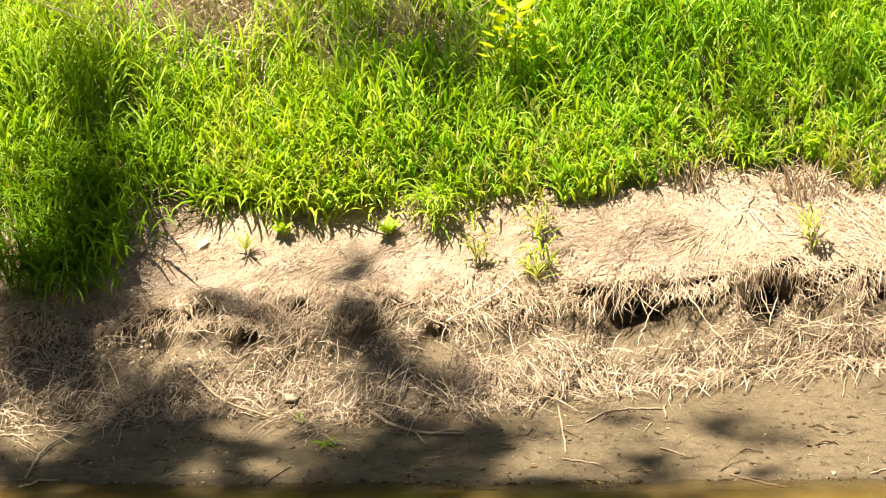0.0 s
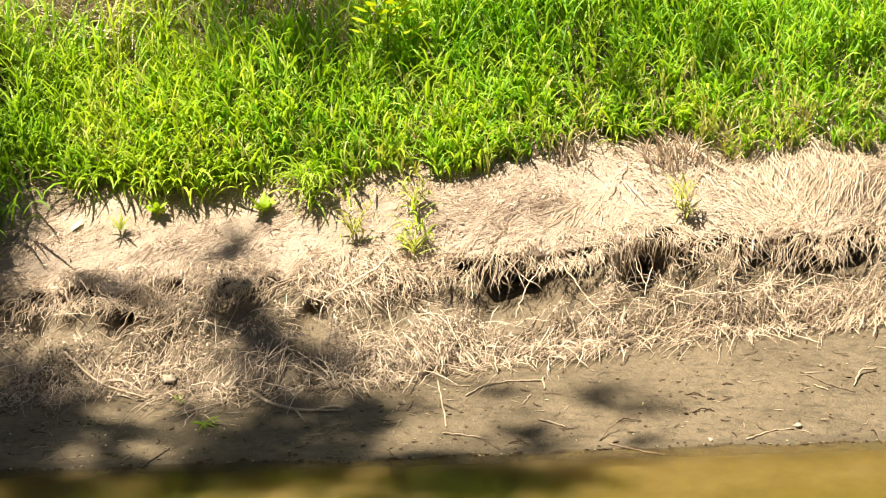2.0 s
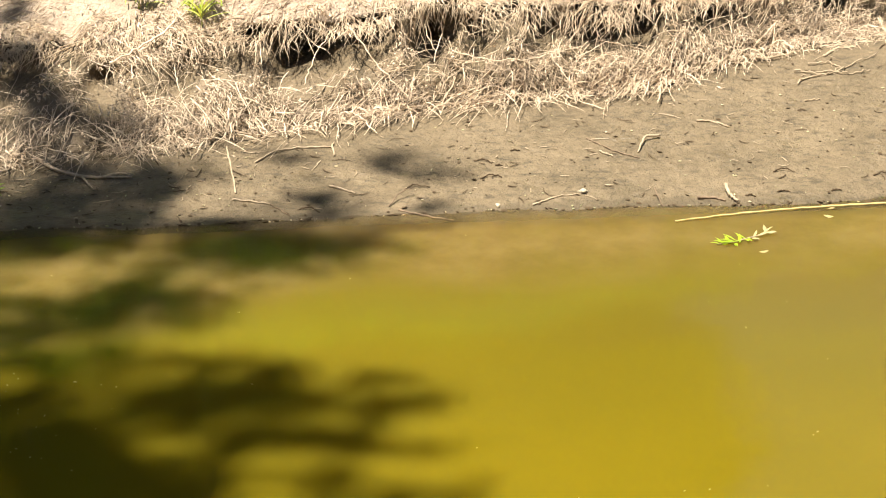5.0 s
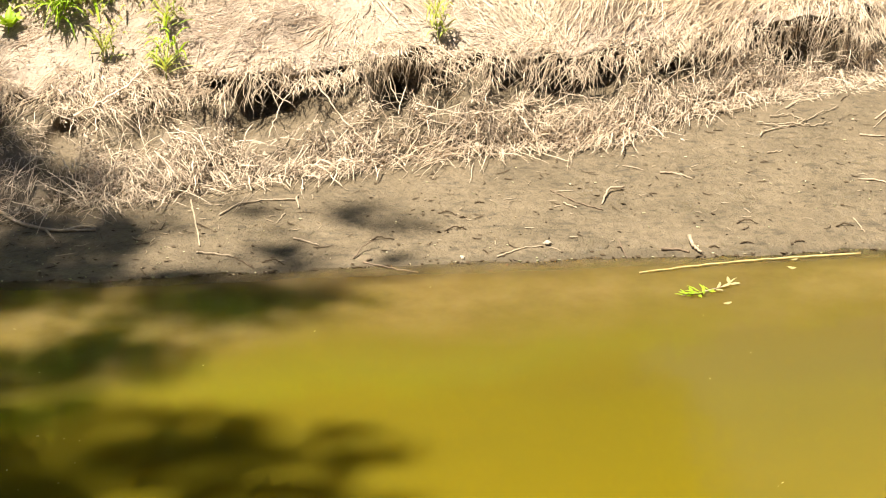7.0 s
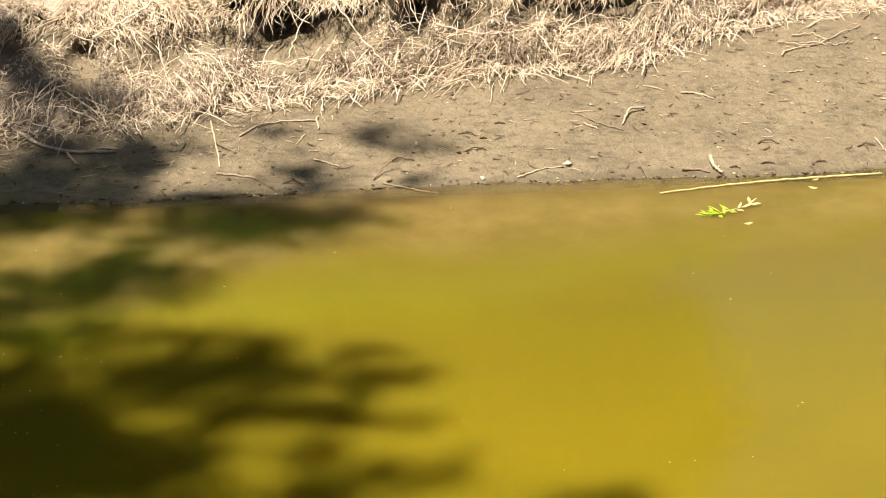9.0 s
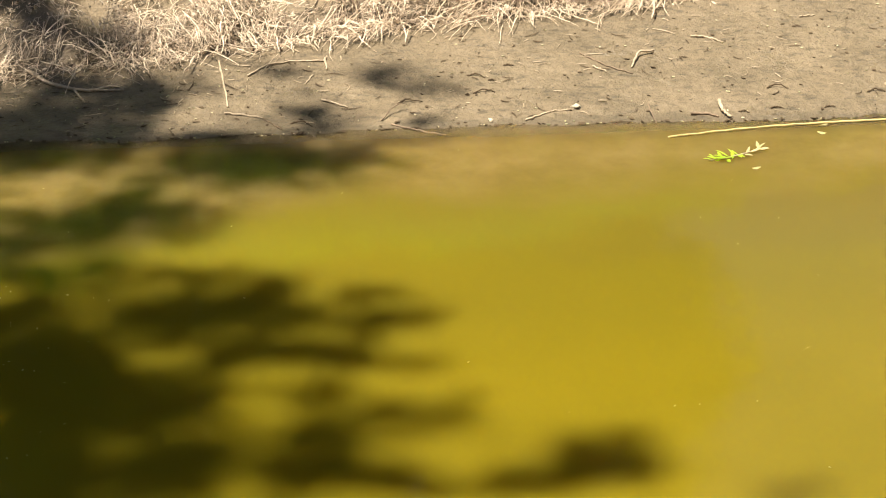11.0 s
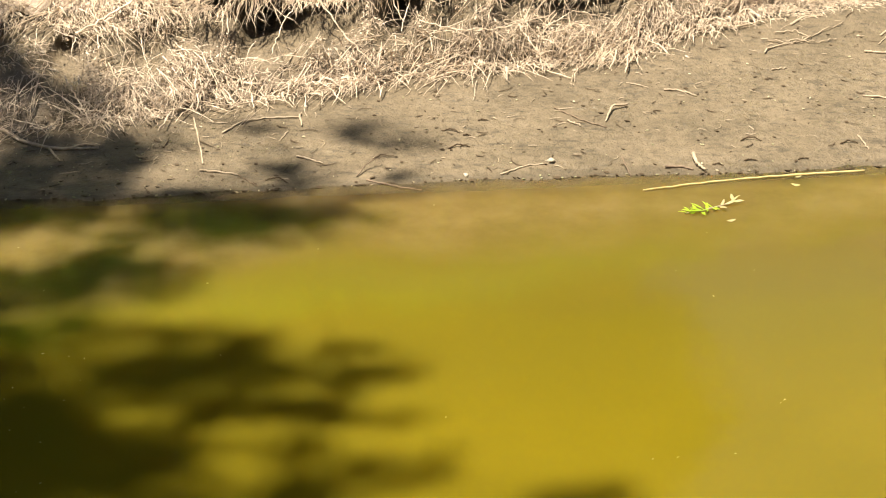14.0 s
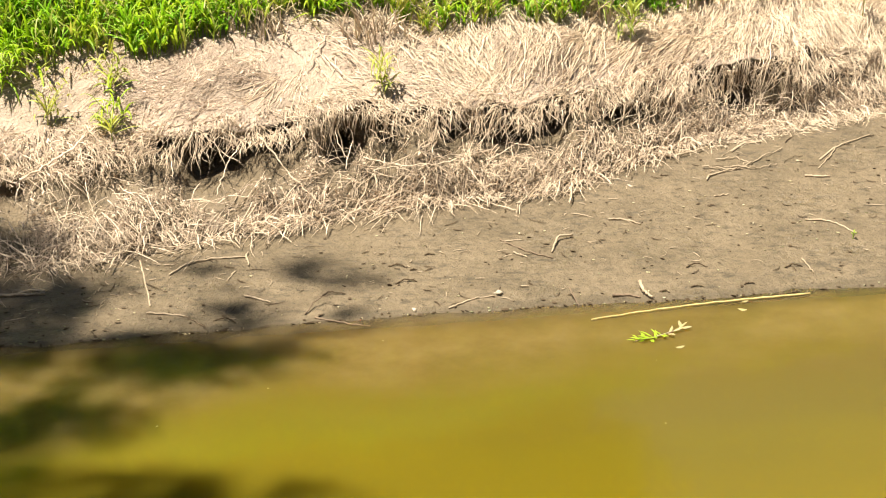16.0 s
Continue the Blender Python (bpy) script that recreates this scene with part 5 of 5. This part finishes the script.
POOL_SPRAYS = [(0.09, 6.24, 0.10, 0.09, 1.5), (-0.18, 6.24, 0.18, 0.11, 1.4), (-0.40, 6.39, 0.13, 0.12, 1.1), (-0.93, 6.30, 0.17, 0.20, 2.1), (-1.54, 6.65, 0.26, 0.24, 2.4), (-1.37, 6.20, 0.38, 0.23, 2.5), (-1.43, 5.76, 0.39, 0.30, 3.6), (-0.87, 5.83, 0.26, 0.21, 2.5), (-0.45, 5.80, 0.22, 0.15, 2.4), (-0.21, 5.72, 0.16, 0.12, 2.0), (-0.38, 6.05, 0.18, 0.13, 2.0), (0.03, 5.70, 0.16, 0.06, 1.5), (0.26, 5.82, 0.08, 0.07, 0.8), (0.54, 5.86, 0.16, 0.16, 2.2), (0.66, 6.03, 0.11, 0.07, 1.3), (0.72, 5.83, 0.08, 0.15, 1.3), (0.34, 5.72, 0.16, 0.07, 1.8), (-0.91, 5.37, 0.56, 0.20, 2.5), (1.27, 5.68, 0.12, 0.06, 0.6)]
shade = thing("tree", "large leafy tree leaning out over the creek", "tree", (-11.5, 12.0, float(ground_at(-11.5, 12.0))), "trees round the creek")
tz = float(ground_at(-11.5, 12.0))
crotch = np.array([-10.8, 11.0, 11.0])
part("trunk", rod([(-11.5, 12.0, tz - 0.3), (-11.3, 11.6, 5.0), tuple(crotch)], 0.30, 0.17, 16, 12, 0.02), BARK, shade)


def cast_from(px, py, far):
    return np.array([px, py, max(float(ground_at(px, py)), 0.0)]) + np.array(SUN) * far


def sprays(bough, far, size):
    """Leaves and twiglets of one bough: every spray is a loose, ragged cloud of leaves."""
    tips = [cast_from(px, py, far + rng.uniform(-2.2, 2.2)) for px, py, *_ in bough]
    hub = np.mean(tips, axis=0) + np.array([-1.6, 0.8, -0.4])
    limb = rod([tuple(crotch), tuple((crotch + hub) / 2 + np.array([0, 0, 0.5])), tuple(hub)], 0.07, 0.015, 12, 7, 0.02)
    leaves, twiglets = [], []
    for tip, (px, py, w, d, dense) in zip(tips, bough):
        # a handful of leaf bunches in each spray, so that light comes through between them
        w, d = w * 1.12, d * 1.12
        bunches = max(8, int(14 * dense * w * d / 0.02))
        at = np.minimum(np.abs(rng.normal(0, 0.62, bunches)), 1.5)
        turn = rng.uniform(0, 6.28, bunches)
        bunch = tip + np.stack([at * np.cos(turn) * w, at * np.sin(turn) * d, rng.normal(0, 0.12, bunches)], -1)
        each = max(3, int(dense * 5.2 * w * d / (0.45 * size * size) / bunches))
        wide = np.clip(0.3 * math.sqrt(w * d), 0.05, 0.10)
        leaves.append(leaf_cloud(bunch, np.full(bunches, wide), [each] * bunches, size))
        twiglets.append(rod([tuple(hub), tuple((hub + tip) / 2 + np.array([0, 0, 0.15])), tuple(tip)], 0.012, 0.003, 8, 4, 0.02))
    return limb, joined(*leaves), joined(*twiglets)


for bough, far in ((BANK_SPRAYS, 16.5), (SHORE_SPRAYS, 16.0), (LEFT_SPRAYS, 16.5), (SLOPE_SPRAYS, 15.5), (EDGE_SPRAYS, 17.0), (DEEP_SPRAYS, 19.5), (MURK_SPRAYS, 19.0), (POOL_SPRAYS, 19.5)):
    limb, leaves, twiglets = sprays(bough, far, 0.055)
    bearer = part("limb", limb, BARK, shade)
    tagged(part("twigs", twiglets, BARK, bearer), kind="stuff")
    tagged(part("foliage", leaves, TREE_LEAF, bearer, smooth=False), kind="stuff")
outer = [cast_from(rng.uniform(-8.5, -4.9), rng.uniform(6, 9.0), rng.uniform(14, 18)) for _ in range(60)]
tagged(part("foliage", leaf_cloud(outer, rng.uniform(0.4, 0.65, 60), [220] * 60, 0.075), TREE_LEAF, shade, smooth=False), kind="stuff")


def pale_flecks(n):
    """Tiny pale flecks lying on the water."""
    x = np.concatenate([rng.uniform(-1.9, -1.3, n // 2), rng.uniform(-3, 3, n - n // 2)])
    y = np.concatenate([rng.uniform(5.7, 7.3, n // 2), rng.uniform(5.6, 8.9, n - n // 2)])
    a, l = rng.uniform(0, 6.28, n), rng.uniform(0.003, 0.009, n)
    c, s = np.cos(a) * l, np.sin(a) * l
    p = np.stack([np.stack([x + c, y + s, np.full(n, 0.002)], -1), np.stack([x - s * 0.4, y + c * 0.4, 0.004 + 0 * x], -1), np.stack([x - c, y - s, np.full(n, 0.002)], -1), np.stack([x + s * 0.4, y - c * 0.4, np.full(n, 0.003)], -1)], 1)
    return tagged(mesh_object("pale_flecks", p.reshape(-1, 3), np.arange(n * 4).reshape(-1, 4), DEAD_LEAF, smooth=False), "tiny pale flecks on the creek water", "litter", kind="stuff")


pale_flecks(64)


# unseen extra trees, added to close sky gaps in the water's reflection
for px, py, ph, pw in ((-3.4, 21.0, 13, 2.6), (-1.2, 21.3, 13, 2.4), (-5.6, 21.5, 14, 2.8)):
    tree(at_ground(px, py), ph, pw, 50, 90, 0.24, "tall leafy green tree beyond the slope", 0.12)
